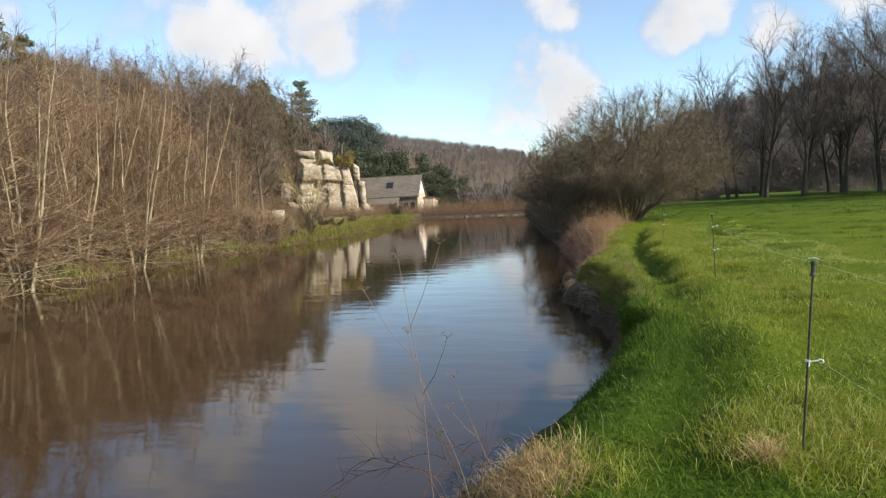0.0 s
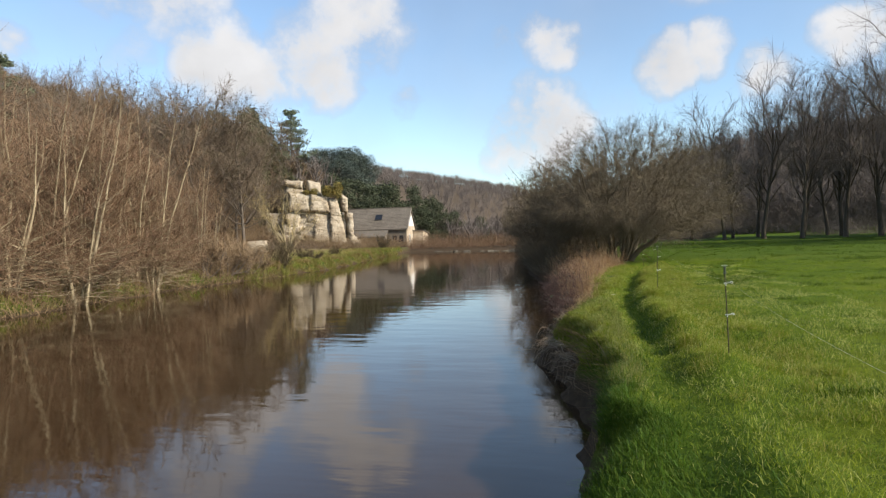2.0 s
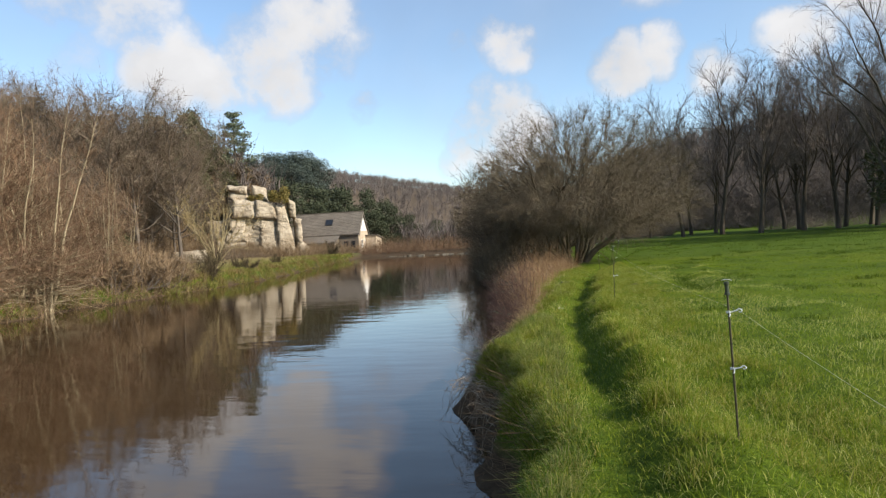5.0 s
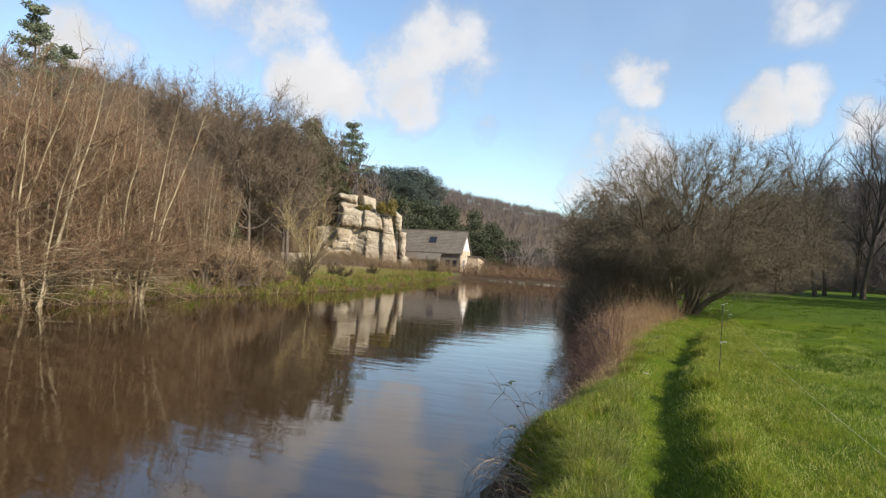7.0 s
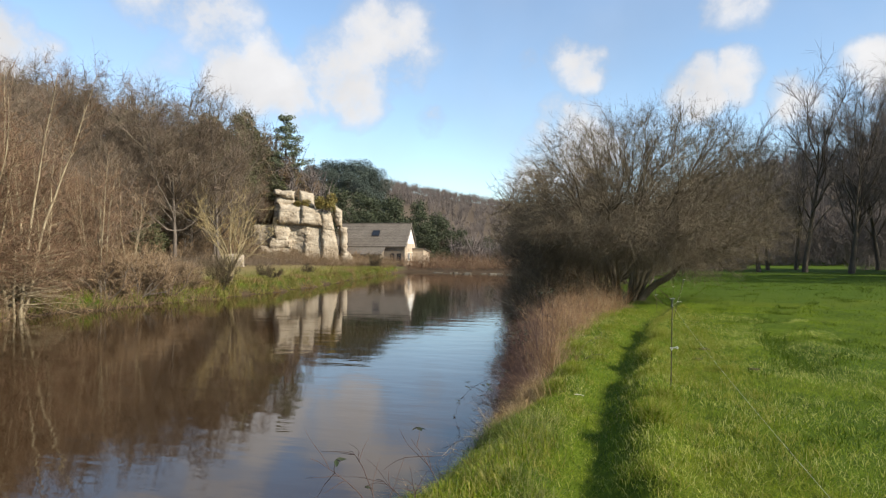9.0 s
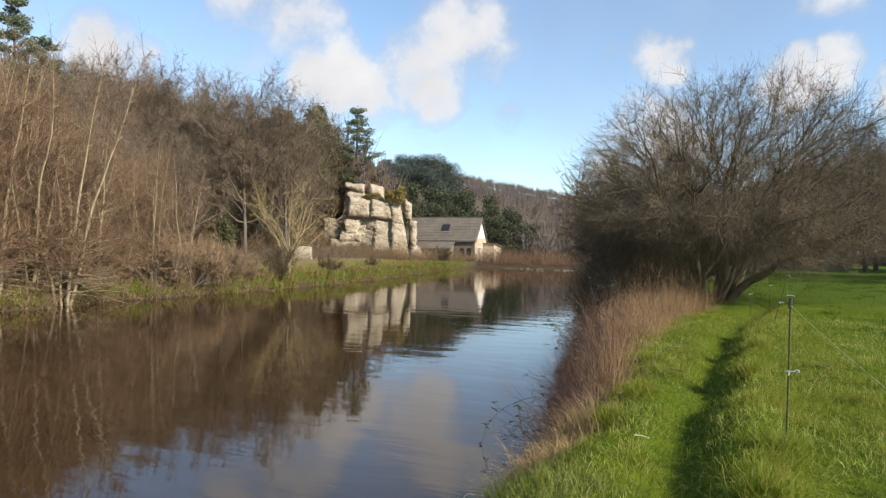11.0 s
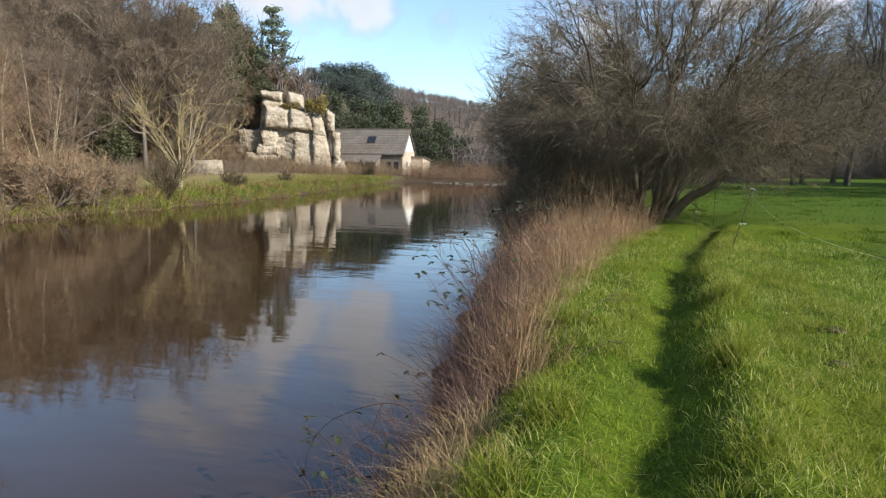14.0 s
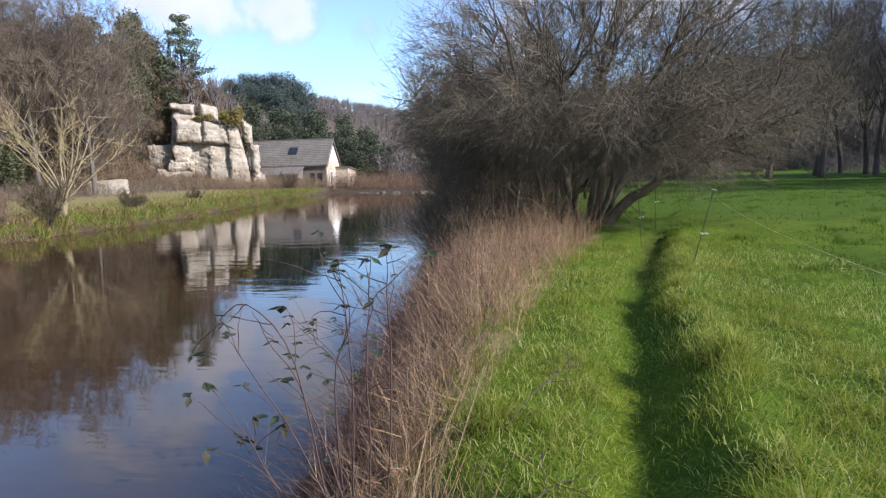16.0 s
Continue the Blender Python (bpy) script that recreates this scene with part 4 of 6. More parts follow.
def plant_willows():
    t, c = great_willow(101)
    scatter_tree("willow_tree", "spreading many-stemmed bare willow on the near riverbank", "tree", "", place(1.6, 35.4), t, c, M_WILLOWBARK, M_WILLOWTWIG)
    t, c = sallow(102, 5.2, 3.6, 14, 1100, 6500, 0.012)
    p = scatter_tree("willow_bush", "dense dark bare willow bush leaning over the river", "tree", "riverbank willows", place(0.2, 38.8), t, c, M_DARKBARK, M_WILLOWTWIG)
    g = np.random.default_rng(3)
    for x, y, s in ((-1.0, 43, 1.2), (-2.4, 47, 1.1), (-2.2, 51, 0.95), (2.2, 49, 1.0), (-3.6, 60, 1.0), (0.8, 58, 1.0), (-5.6, 70, 1.1), (-1.6, 68, 1.1), (-7.6, 80, 1.1), (3.5, 67, 1.0), (1.0, 63, 1.5), (5.0, 73, 1.75), (-2.0, 76, 1.5)):
        put(p, x, y, g.uniform(0, 6.28), s)


def plant_hazels():
    """Rounded bare bushes round the crag and along the foot of the slope."""
    t, c = sallow(103, 4.6, 2.7, 11, 500, 2000, 0.026)
    p = scatter_tree("hazel_bush", "bare tan hazel bush on the slope beside the crag", "bush", "slope scrub", place(-52.2, 93.6), t, c, M_BARK, M_SCRUBTWIG)
    g = np.random.default_rng(35)
    for x, y, s in ((-50.6, 93.0, 0.6), (-54.5, 93.4, 1.05), (-56.5, 91.5, 1.1), (-51.6, 97.5, 1.1), (-54.2, 98.0, 1.2), (-50.8, 101.0, 1.0), (-53.4, 102.5, 1.1), (-47.8, 101.5, 0.8), (-57.5, 97.0, 1.3), (-53.0, 88.0, 0.9),
                    (-56.0, 86.0, 1.1), (-50.0, 82.0, 0.9), (-53.5, 80.0, 1.1), (-48.0, 75.0, 0.9), (-59.5, 101, 1.3), (-61, 94, 1.3), (-45.5, 103.5, 0.75), (-42.5, 104.5, 0.7), (-48.5, 105, 0.9), (-40.0, 103.0, 0.55), (-45.2, 93.6, 0.6), (-43.6, 93.0, 0.42), (-48.6, 93.0, 0.5), (-41.6, 92.8, 0.36), (-51.4, 91.6, 0.85), (-53.6, 90.6, 1.0), (-35.2, 98.4, 0.5), (-32.6, 99.0, 0.42), (-38.0, 99.0, 0.5), (-30.2, 98.6, 0.3), (-23.6, 36.2, 0.6), (-23.4, 38.4, 0.62), (-23.3, 40.6, 0.55), (-23.6, 42.4, 0.42), (-25.4, 39.6, 0.7), (-26.0, 42.6, 0.6)):
        put(p, x, y, g.uniform(0, 6.28), s)


def plant_evergreens():
    g = np.random.default_rng(31)
    t, c = conifer(120, 13.6, 3.7)
    p = scatter_tree("pine_tree", "dark green pine above the sandstone crag", "tree", "", place(-49.8, 100.6), t, c, M_DARKBARK, M_PINE)
    put(p, -69, 60, 1.0, 1.05, 1.2, "tall ragged pine rising over the bare wood")
    put(p, -64.5, 61, 2.5, 0.9, 1.15, "tall ragged pine rising over the bare wood")
    t, c = evergreen(130, 8.0, 3.4, 5200, 0.15, 0.3)
    e = scatter_tree("holly_tree", "dark evergreen tree among the bare wood by the crag", "tree", "evergreens", place(-59, 92), t, c, M_DARKBARK, M_IVY)
    for x, y, s, tl in ((-42, 104, 0.5, 0.8), (-46, 104, 0.6, 0.8), (-67, 110, 1.2, 1.05), (-71, 107, 1.1, 1.0), (-63, 113, 0.9, 0.9), (-57, 93.5, 1.0, 1.85), (-60.5, 88, 0.9, 1.8), (-55, 98, 0.8, 1.7), (-63, 81, 0.9, 1.7), (-56, 84, 1.1, 1.05), (-56, 77, 1.0, 1.0), (-49.5, 70, 0.8, 1.0), (-58, 84, 1.2, 1.1), (-50, 61, 0.7, 1.0), (29.0, 62, 1.1, 1.2), (34.5, 68, 1.2, 1.1),
                        (-57.6, 101, 1.15, 1.25), (-60.6, 105, 1.2, 1.35), (-54.4, 99.5, 1.0, 1.3), (-62.5, 99, 1.1, 1.4), (-52.5, 100.5, 0.75, 1.0), (-56.5, 97.5, 0.85, 1.2), (-49.5, 102.5, 0.6, 0.8), (-46.8, 102.0, 0.5, 0.7), (-53.5, 95.0, 0.6, 0.9), (-50.6, 99.0, 0.8, 0.9), (-48.2, 100.0, 0.6, 0.7), (-54.6, 95.2, 1.0, 1.6)):
        put(e, x, y, g.uniform(0, 6.28), s, tl)
    t, c = evergreen(140, 10.0, 3.8, 5000, 0.16, 0.55)
    y0 = scatter_tree("yew_tree", "dark conical evergreen behind the stone house", "tree", "evergreens behind the house", place(-35, 124), t, c, M_DARKBARK, M_YEW)
    for x, y, s, tl in ((-39.5, 122, 1.0, 1.1), (-31.6, 126, 0.95, 0.9), (-43.5, 121, 1.05, 1.15), (-28.5, 128, 0.85, 0.8), (-37, 130, 1.1, 1.1), (-47, 126, 1.1, 1.2), (-24, 133, 0.8, 0.7), (-21, 128, 0.55, 0.6), (-51, 131, 1.2, 1.0), (-33.5, 121, 0.9, 0.8), (-41.5, 127, 1.15, 1.1), (-45.5, 134, 1.2, 1.1), (-34, 133, 1.1, 0.9), (-53, 124, 1.0, 1.0), (-45.5, 113, 0.95, 1.25), (-49, 116, 1.0, 1.2), (-41.5, 115, 0.8, 1.1)):
        put(y0, x, y, g.uniform(0, 6.28), s, tl)
    t, c = evergreen(150, 11.2, 6.6, 6500, 0.25, 0.10, 60)
    d = scatter_tree("holm_oak", "large domed dark evergreen crowning the hill", "tree", "hilltop evergreens", place(-74.5, 189, 0.0, (30.0 - float(height(-74.5, 189))) / 10.6), t, c, M_DARKBARK, M_HOLM)
    for x, y, top in ((-90, 188, 29.5), (-84, 187, 30.6), (-79, 188, 30.4), (-70.5, 189, 28.0), (-94, 186, 28.0), (-81, 181, 27.0), (-74, 179, 26.0), (-69, 177, 23.0), (-64, 176, 19.5), (-59, 170, 17.0), (-88, 180, 26.5)):
        put(d, x, y, g.uniform(0, 6.28), (top - float(height(x, y))) / 10.6)


def pollard():
    """The low bare tree on the far bank: pale limbs fanning from a short bole."""
    g = np.random.default_rng(160)
    tubes, lines = [tube(bough(g, (0, 0, -0.3), (0.15, 0, 1), 1.7, 5, 0.05, 0), [0.30, 0.25, 0.22, 0.22, 0.2, 0.12], 8)], []
    for k in range(17):
        a = k * 2.4
        b = bough(g, (0.2 + 0.1 * math.cos(a), 0.1 * math.sin(a), 0.9 + 0.6 * g.random()), (math.cos(a), math.sin(a), g.uniform(0.7, 3.0)), g.uniform(4.2, 6.4), 9, 0.12, 0.03)
        tubes.append(tube(b, np.linspace(0.055, 0.006, 10) * g.uniform(0.6, 1.15), 5))
        lines.append(b[2:])
        for q in range(5):
            i = g.integers(3, 9)
            c = bough(g, b[i], unit(b[i] - b[i - 1]) + g.normal(0, 0.5, 3), g.uniform(1.2, 2.4), 5, 0.14, 0.06)
            tubes.append(tube(c, np.linspace(0.020, 0.006, 6), 4))
            lines.append(c)
    crown = bare_crown(g, lines, 420, 1300, 0.6, 0.35, 0.010, 0.007, 0.5, 0.25)
    scatter_tree("pollard_willow", "low bare willow with pale fanning limbs on the far bank", "tree", "", place(-23.6, 47.0, 0, 0.86), tubes, crown, mottled("tan_pollard_bark", [(0.3, (0.20, 0.155, 0.08)), (0.7, (0.36, 0.295, 0.165))], 1.5, fine=14), strands("pollard_twigs", [(0.30, 0.22, 0.09), (0.40, 0.30, 0.13), (0.22, 0.16, 0.08)]))


def far_woods():
    """Bare woodland on the distant slopes, too many trees to count."""
    g = np.random.default_rng(170)
    protos = []
    for k in range(4):
        n = 26
        P = np.stack([g.normal(0, 0.5, n), g.normal(0, 0.5, n), g.uniform(1.5, 5.5, n)], 1)
        aim_at = unit(g.normal(0, 1, (n, 3)) * np.array([1, 1, 0.8])) * np.array([2.7, 2.7, 3.0]) * g.uniform(0.6, 1.0, (n, 1)) + np.array([0, 0, 5.6])
        tw = slivers(P, unit(aim_at - P), np.linalg.norm(aim_at - P, axis=1), g.uniform(0.045, 0.10, n), g.normal(0, 0.10, (n, 3)))
        trunks = slivers(np.array([[0, 0, -0.5], [0.2, 0, 2.5], [-0.2, 0.1, 2.5]]), unit(np.array([[0.03, 0, 1.0], [0.5, 0.2, 1.0], [-0.4, -0.3, 1.0]])), np.array([7.0, 4.5, 4.5]), np.array([0.2, 0.12, 0.12]))
        protos.append(join([tw, trunks]))
    spots = []
    for px, py in zip(g.uniform(-175, 110, 9500), 98 + 290 * g.random(12500) ** 1.15):
        if -46 < px < -25 and py < 118 or -29 < px < -7 and py < 107:
            continue
        if px < hill_foot(py) - 75 or not -52 < math.degrees(math.atan2(px, py)) < 32 or (py > 250 and px > 60):
            continue
        if px > -8 and py < np.interp(px, [-8, 20, 60, 120], [116, 114, 104, 80]) or px < -27 and 116 < py < 127 or -102 < px < -56 and 150 < py < 205:
            continue
        spots.append((px, py))
    for y in np.arange(20, 104, 4.2):
        for x in np.arange(-112, -60, 3.7):
            spots.append((x + g.uniform(-2.5, 2.5), y + g.uniform(-2.5, 2.5)))
    spots = np.array(spots)
    out = []
    hz = height(spots[:, 0], spots[:, 1])
    for i in range(len(spots)):
        v, f = protos[i % 4]
        s, a = g.uniform(0.6, 1.25) * (0.6 if spots[i, 1] > 110 else 1.0), g.uniform(0, 6.28)
        ca, sa = math.cos(a) * s, math.sin(a) * s
        w = np.empty_like(v)
        w[:, 0], w[:, 1], w[:, 2] = v[:, 0] * ca - v[:, 1] * sa + spots[i, 0], v[:, 0] * sa + v[:, 1] * ca + spots[i, 1], v[:, 2] * s * g.uniform(0.85, 1.15) + hz[i]
        out.append((w, f))
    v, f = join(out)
    tagged(new("woodland", np_mesh("woodland", v, f, M_HAZETWIG)), "bare brown woodland covering the distant valley slopes, greyed to paint haze", "woodland", kind="stuff")


def brushwood(name, label, zone, count, tall, mat, seed):
    """Low tangled undergrowth over a zone given as (x, y) pairs."""
    g = np.random.default_rng(seed)
    xy = zone(g, count)
    z = np.maximum(height(xy[:, 0], xy[:, 1]), -0.1)
    d = unit(np.stack([g.normal(0, 0.6, count), g.normal(0, 0.6, count), g.uniform(0.25, 1.3, count)], 1))
    L = tall * g.uniform(0.4, 1.15, count)
    P = np.column_stack([xy, z - 0.05])
    m1 = slivers(P, d, L, g.uniform(0.008, 0.018, count) * max(1.0, tall / 2.2), g.normal(0, 0.15, (count, 3)))
    k = g.integers(0, count, count * 3)
    u = g.uniform(0.2, 0.9, count * 3)[:, None]
    d2 = unit(d[k] + g.normal(0, 0.6, (count * 3, 3)))
    m2 = slivers(P[k] + d[k] * L[k][:, None] * u, d2, tall * g.uniform(0.15, 0.45, count * 3), g.uniform(0.005, 0.01, count * 3) * max(1.0, tall / 2.2))
    v, f = join([m1, m2])
    tagged(new(name, np_mesh(name, v, f, mat)), label, "undergrowth", kind="stuff")


def undergrowth():
    def left_rim(g, n):
        y = g.uniform(12, 44, n)
        return np.column_stack([left_edge(y) - 0.2 - np.abs(g.normal(0, 1.2, n)), y])
    brushwood("riverside_brush", "tangled dry brush and brambles along the far bank", left_rim, 1300, 1.0, M_ALDERTWIG, 201)

    def overhang(g, n):
        y = g.uniform(14, 43, n)
        return np.column_stack([left_edge(y) + 0.25 - np.abs(g.normal(0, 1.0, n)), y])
    brushwood("overhanging_brush", "red-brown twiggy alder scrub leaning over the far water's edge", overhang, 1200, 1.3, M_SCRUBTWIG, 209)

    def foot(g, n):
        y = g.uniform(45, 96, n)
        return np.column_stack([np.interp(y, [45, 70, 90, 96], [-46, -46, -46, -44]) + g.normal(0, 4, n), y])
    brushwood("slope_brush", "brown brambles at the foot of the wooded slope", foot, 4500, 2.0, M_HILLTWIG, 202)

    def crag(g, n):
        y = g.uniform(88, 95.2, n)
        return np.column_stack([g.uniform(-56, -29, n), y])
    def knoll(g, n):
        return np.column_stack([g.normal(-52, 6, n), g.normal(103.5, 4, n)])
    brushwood("knoll_brush", "olive-brown scrub on the knoll above the crag", knoll, 4200, 2.6, M_HILLTWIG, 207)
    brushwood("crag_brush", "reddish brown bracken and brambles below the crag", crag, 4200, 2.2, M_SCRUBTWIG, 203)

    def crag_side(g, n):
        return np.column_stack([g.uniform(-60, -48.5, n), g.uniform(91, 102, n)])
    brushwood("crag_side_brush", "tangled brown scrub on the slope beside the crag", crag_side, 4200, 2.8, M_HILLTWIG, 211)

    def weirside(g, n):
        return np.column_stack([g.uniform(-32, -8, n), g.uniform(99, 112, n)])
    brushwood("weir_brush", "reddish scrub on the bank behind the weir", weirside, 3200, 2.8, M_ALDERTWIG, 204)

    def near_willow(g, n):
        y = g.uniform(34, 74, n)
        return np.column_stack([right_edge(y) + 0.2 + np.abs(g.normal(0, 1.7, n)), y])
    brushwood("willow_brush", "dark scrub under the bare willows", near_willow, 5500, 1.9, M_WILLOWTWIG, 205)

    def wood_edge(g, n):
        x = g.uniform(8, 62, n)
        return np.column_stack([x, np.interp(x, [8, 13, 17, 62], [93, 98, 112, 104]) + np.abs(g.normal(0, 4, n))])
    def hedge(g, n):
        x = np.where(g.random(n) < 0.35, g.uniform(7, 14.5, n), g.uniform(25, 66, n))
        return np.column_stack([x, 89 + g.normal(0, 1.5, n)])
    brushwood("wood_foot_brush", "low dark scrub at the foot of the tall bare trees", hedge, 3200, 2.4, M_WOODTWIG, 210)

    def shade(g, n):
        x = g.uniform(9, 70, n)
        return np.column_stack([x, np.interp(x, [8, 22, 26, 70], [112, 115, 113, 104]) + np.abs(g.normal(0, 3.5, n))])
    brushwood("wood_understorey", "dark dense understorey behind the tall bare trees", shade, 3200, 8.0, M_WOODTWIG, 208)
    brushwood("wood_edge_brush", "dark scrub along the foot of the meadow-edge wood", wood_edge, 5200, 4.2, M_WOODTWIG, 206)


plant_alders()
plant_left_wood()
plant_right_wood()
plant_willows()
plant_hazels()
plant_evergreens()
pollard()
far_woods()
undergrowth()

# ---- the crag, the house, the weir ----


def rock_block(seed, size, rough=0.16, cuts=11, chop=0.86):
    """A weathered block: chopped corners, bedding ledges, hollows and cracks."""
    g = np.random.default_rng(seed)
    bm = bmesh.new()
    bmesh.ops.create_cube(bm, size=2.0)
    bmesh.ops.subdivide_edges(bm, edges=bm.edges, cuts=cuts, use_grid_fill=True)
    off = Vector(g.uniform(-50, 50, 3))
    planes = [(Vector(unit(g.normal(0, 1, 3) * np.array([1, 1, 0.7]))), g.uniform(chop, chop + 0.26)) for _ in range(11)]
    for v in bm.verts:
        p = v.co.copy()
        for n, o in planes:
            s = p.dot(n) - o
            if s > 0:
                p -= n * s * 0.92
        w = Vector((p.x * size[0], p.y * size[1], p.z * size[2]))
        f = noise.fractal(w * 0.7 + off, 0.8, 2.1, 5) + 1.2 * noise.noise(w * 0.33 + off)
        crack = -max(0.0, 0.16 - abs(noise.noise(w * 0.55 + off * 2))) * 4.0
        t = w.z + 0.35 * noise.noise(w * 0.4 + off)
        bed = -max(0.0, 0.25 - abs((t * 0.75) % 1.0 - 0.5)) * 1.8
        out = Vector((p.x, p.y, p.z * 0.4)).normalized()
        v.co = w + out * rough * (f * 1.6 + crack + bed)
    return bm


def make_crag():
    crag = thing("rock_outcrop", Matrix.Translation((-43, 97, 1.0)), "pale weathered sandstone crag with ledges and cracks", "rock")
    # each block: its upper and lower edge as x, z pairs, how far it stands back from the wall, and how far its face turns; beds in the west, leaning columns in the east
    blocks = [((-48.96, 12.2), (-45.5, 11.75), (-49.2, 11.4), (-45.8, 10.6), 0.5, 0.10), ((-48.6, 11.4), (-45.7, 10.9), (-48.9, 10.0), (-45.3, 9.6), 0.9, 0.0), ((-44.6, 11.9), (-42.4, 11.4), (-45.0, 9.4), (-42.2, 9.2), 1.2, 0.15),
              ((-48.3, 10.15), (-44.4, 9.5), (-48.7, 7.15), (-44.6, 6.8), -0.15, 0.05), ((-44.5, 9.75), (-41.4, 8.9), (-44.7, 6.9), (-41.0, 6.5), -0.35, 0.15), ((-49.3, 7.2), (-46.0, 7.0), (-48.9, 4.6), (-46.8, 4.6), 0.0, 0.15),
              ((-49.6, 5.0), (-46.0, 4.7), (-50.1, 3.4), (-46.1, 3.3), -0.3, 0.05), ((-51.6, 3.7), (-46.1, 3.5), (-52.0, 0.8), (-46.0, 0.8), -0.5, 0.1), ((-46.9, 7.1), (-43.5, 6.9), (-47.6, 0.8), (-44.0, 0.8), 0.35, -0.3),
              ((-43.9, 6.9), (-41.1, 6.7), (-44.3, 0.8), (-41.1, 0.8), -0.2, 0.15), ((-41.3, 9.0), (-39.7, 8.7), (-41.1, 6.1), (-39.0, 6.0), 0.0, 0.1), ((-41.1, 6.5), (-39.1, 6.4), (-41.3, 0.8), (-38.0, 0.8), -0.35, 0.2),
              ((-39.5, 9.9), (-37.9, 8.7), (-38.8, 6.7), (-37.9, 6.4), 0.2, -0.05), ((-38.3, 6.6), (-37.0, 6.3), (-38.1, 2.6), (-37.1, 2.7), -0.1, -0.1), ((-37.9, 3.1), (-36.4, 2.7), (-38.0, 0.8), (-36.1, 0.8), -0.5, 0.1),
              ((-52.8, 6.9), (-48.8, 6.9), (-53.4, 0.8), (-49.2, 0.8), 1.0, -0.3), ((-48.8, 10.0), (-41.0, 8.9), (-50.2, 0.6), (-38.3, 0.6), 0.55, -0.1)]
    xs, zs = np.arange(-55.5, -33.0, 0.11), np.arange(0.3, 14.0, 0.11)
    X, Z = np.meshgrid(xs, zs)
    n1 = np.array([noise.fractal(Vector((x * 0.55, 3.0, z * 0.75)), 1.2, 2.1, 5) for x, z in zip(X.ravel(), Z.ravel())]).reshape(X.shape)
    n2 = np.array([noise.fractal(Vector((x * 0.5, 9.0, z * 0.6)), 0.9, 2.1, 5) for x, z in zip(X.ravel(), Z.ravel())]).reshape(X.shape)
    n3 = np.array([noise.fractal(Vector((x * 1.3, 17.0, z * 2.6)), 0.7, 2.2, 4) for x, z in zip(X.ravel(), Z.ravel())]).reshape(X.shape)
    wx, wz = X + 0.18 * n1 + 0.05 * n3, Z + 0.17 * n2
    wall = 96.0 + 0.30 * (X + 43.0)
    Y = wall + 2.4
    for i, (tl, tr, bl, br, y, deep) in enumerate(blocks):
        s = np.full(X.shape, 0.5)
        for _ in range(4):
            zt, zb = tl[1] + (tr[1] - tl[1]) * s, bl[1] + (br[1] - bl[1]) * s
            t = (wz - zb) / (zt - zb)
            xl, xr = bl[0] + (tl[0] - bl[0]) * t, br[0] + (tr[0] - br[0]) * t
            s = np.clip((wx - xl) / (xr - xl), -1, 2)
        w, h = xr - xl, zt - zb
        e = np.minimum(np.minimum(s, 1 - s) * w, np.minimum(t, 1 - t) * h)
        lean = 0.08 * ((i * 3) % 4) + 0.08
        face = wall + y + (s - 0.5) * np.minimum(w, 2.6) * deep + (t - 0.5) * np.minimum(h, 2.6) * lean + 0.20 * (1 - smooth(0, 0.16, e)) ** 2 + 0.22 * (1 - smooth(0, 0.7, e)) ** 2
        Y = np.where(e > 0, np.minimum(Y, face), Y)
    bed = np.abs((Z * 0.85 + 0.35 * n1 + 0.04 * X) % 1.0 - 0.5)
    Y = Y - 0.20 * n1 - 0.03 * n3 + 0.10 * (1 - smooth(0, 0.08, bed)) * (n2 > 0.1) + 0.16 * (1 - smooth(0, 0.07, np.abs(n2))) * (n1 > -0.2) + 0.08 * (1 - smooth(0, 0.05, np.abs(n1 - 0.25)))
    n, k = X.shape
    q = (np.arange(n - 1)[:, None] * k + np.arange(k - 1)[None]).reshape(-1, 1)
    F = np.concatenate([q, q + 1, q + k + 1, q + k], 1)
    keep = ((Y - wall).ravel()[F] < 1.8).any(1)
    # the wall turns to face east
    k = (Y - 17.6) / 78.4
    X, Z = 1.0 + (X - 1.0) * k, 2.4 + (Z - 2.4) * k
    P = np.stack([X + 43, Y - 97, Z - 1.0], -1).reshape(-1, 3)
    part("cliff", np_mesh("cliff", P, F[keep], M_ROCK, True), crag)
    for i, (x, y, z, s) in enumerate(((-36.6, 94.6, 1.7, 0.6), (-50.6, 94.6, 1.7, 0.9), (-45.0, 94.3, 1.5, 0.6), (-38.8, 93.9, 1.5, 0.5))):
        ob = bm_part("boulder", rock_block(340 + i, (s * 1.2, s, s * 0.8), 0.10, 9, 0.9), M_ROCK, crag, smooth=True)
        ob.matrix_basis = Matrix.Translation((x + 43, y - 97, z - 1.0)) @ Matrix.Rotation(radians(30 + 40 * i), 4, "Z")
    g = np.random.default_rng(330)
    bush = thing("gorse_bush", Matrix.Translation((-41.3, 97.0, 8.5)) @ Matrix.Diagonal((1.25, 1.1, 1.3, 1)), "yellow-brown gorse bush growing on the crag", "bush")
    part("stem", np_mesh("gorse_stem", *join([tube(bough(g, (0, 0, -0.4), (g.normal(0, .4), g.normal(0, .4), 1), 1.6, 5, .1, .05), np.linspace(.06, .01, 6), 5) for _ in range(6)]), M_DARKBARK), bush)
    lumps = [(g.uniform(-1.0, 1.0), g.uniform(-0.6, 0.6), g.uniform(0.5, 1.9), 0.6, 0.55, 0.5) for _ in range(12)]
    part("foliage", np_mesh("gorse_foliage", *leaf_cloud(g, lumps, 2600, 0.10), M_GORSE), bush)
    copy_thing(bush, Matrix.Translation((-44.9, 96.5, 9.3)) @ Matrix.Diagonal((0.8, 0.7, 0.45, 1)))


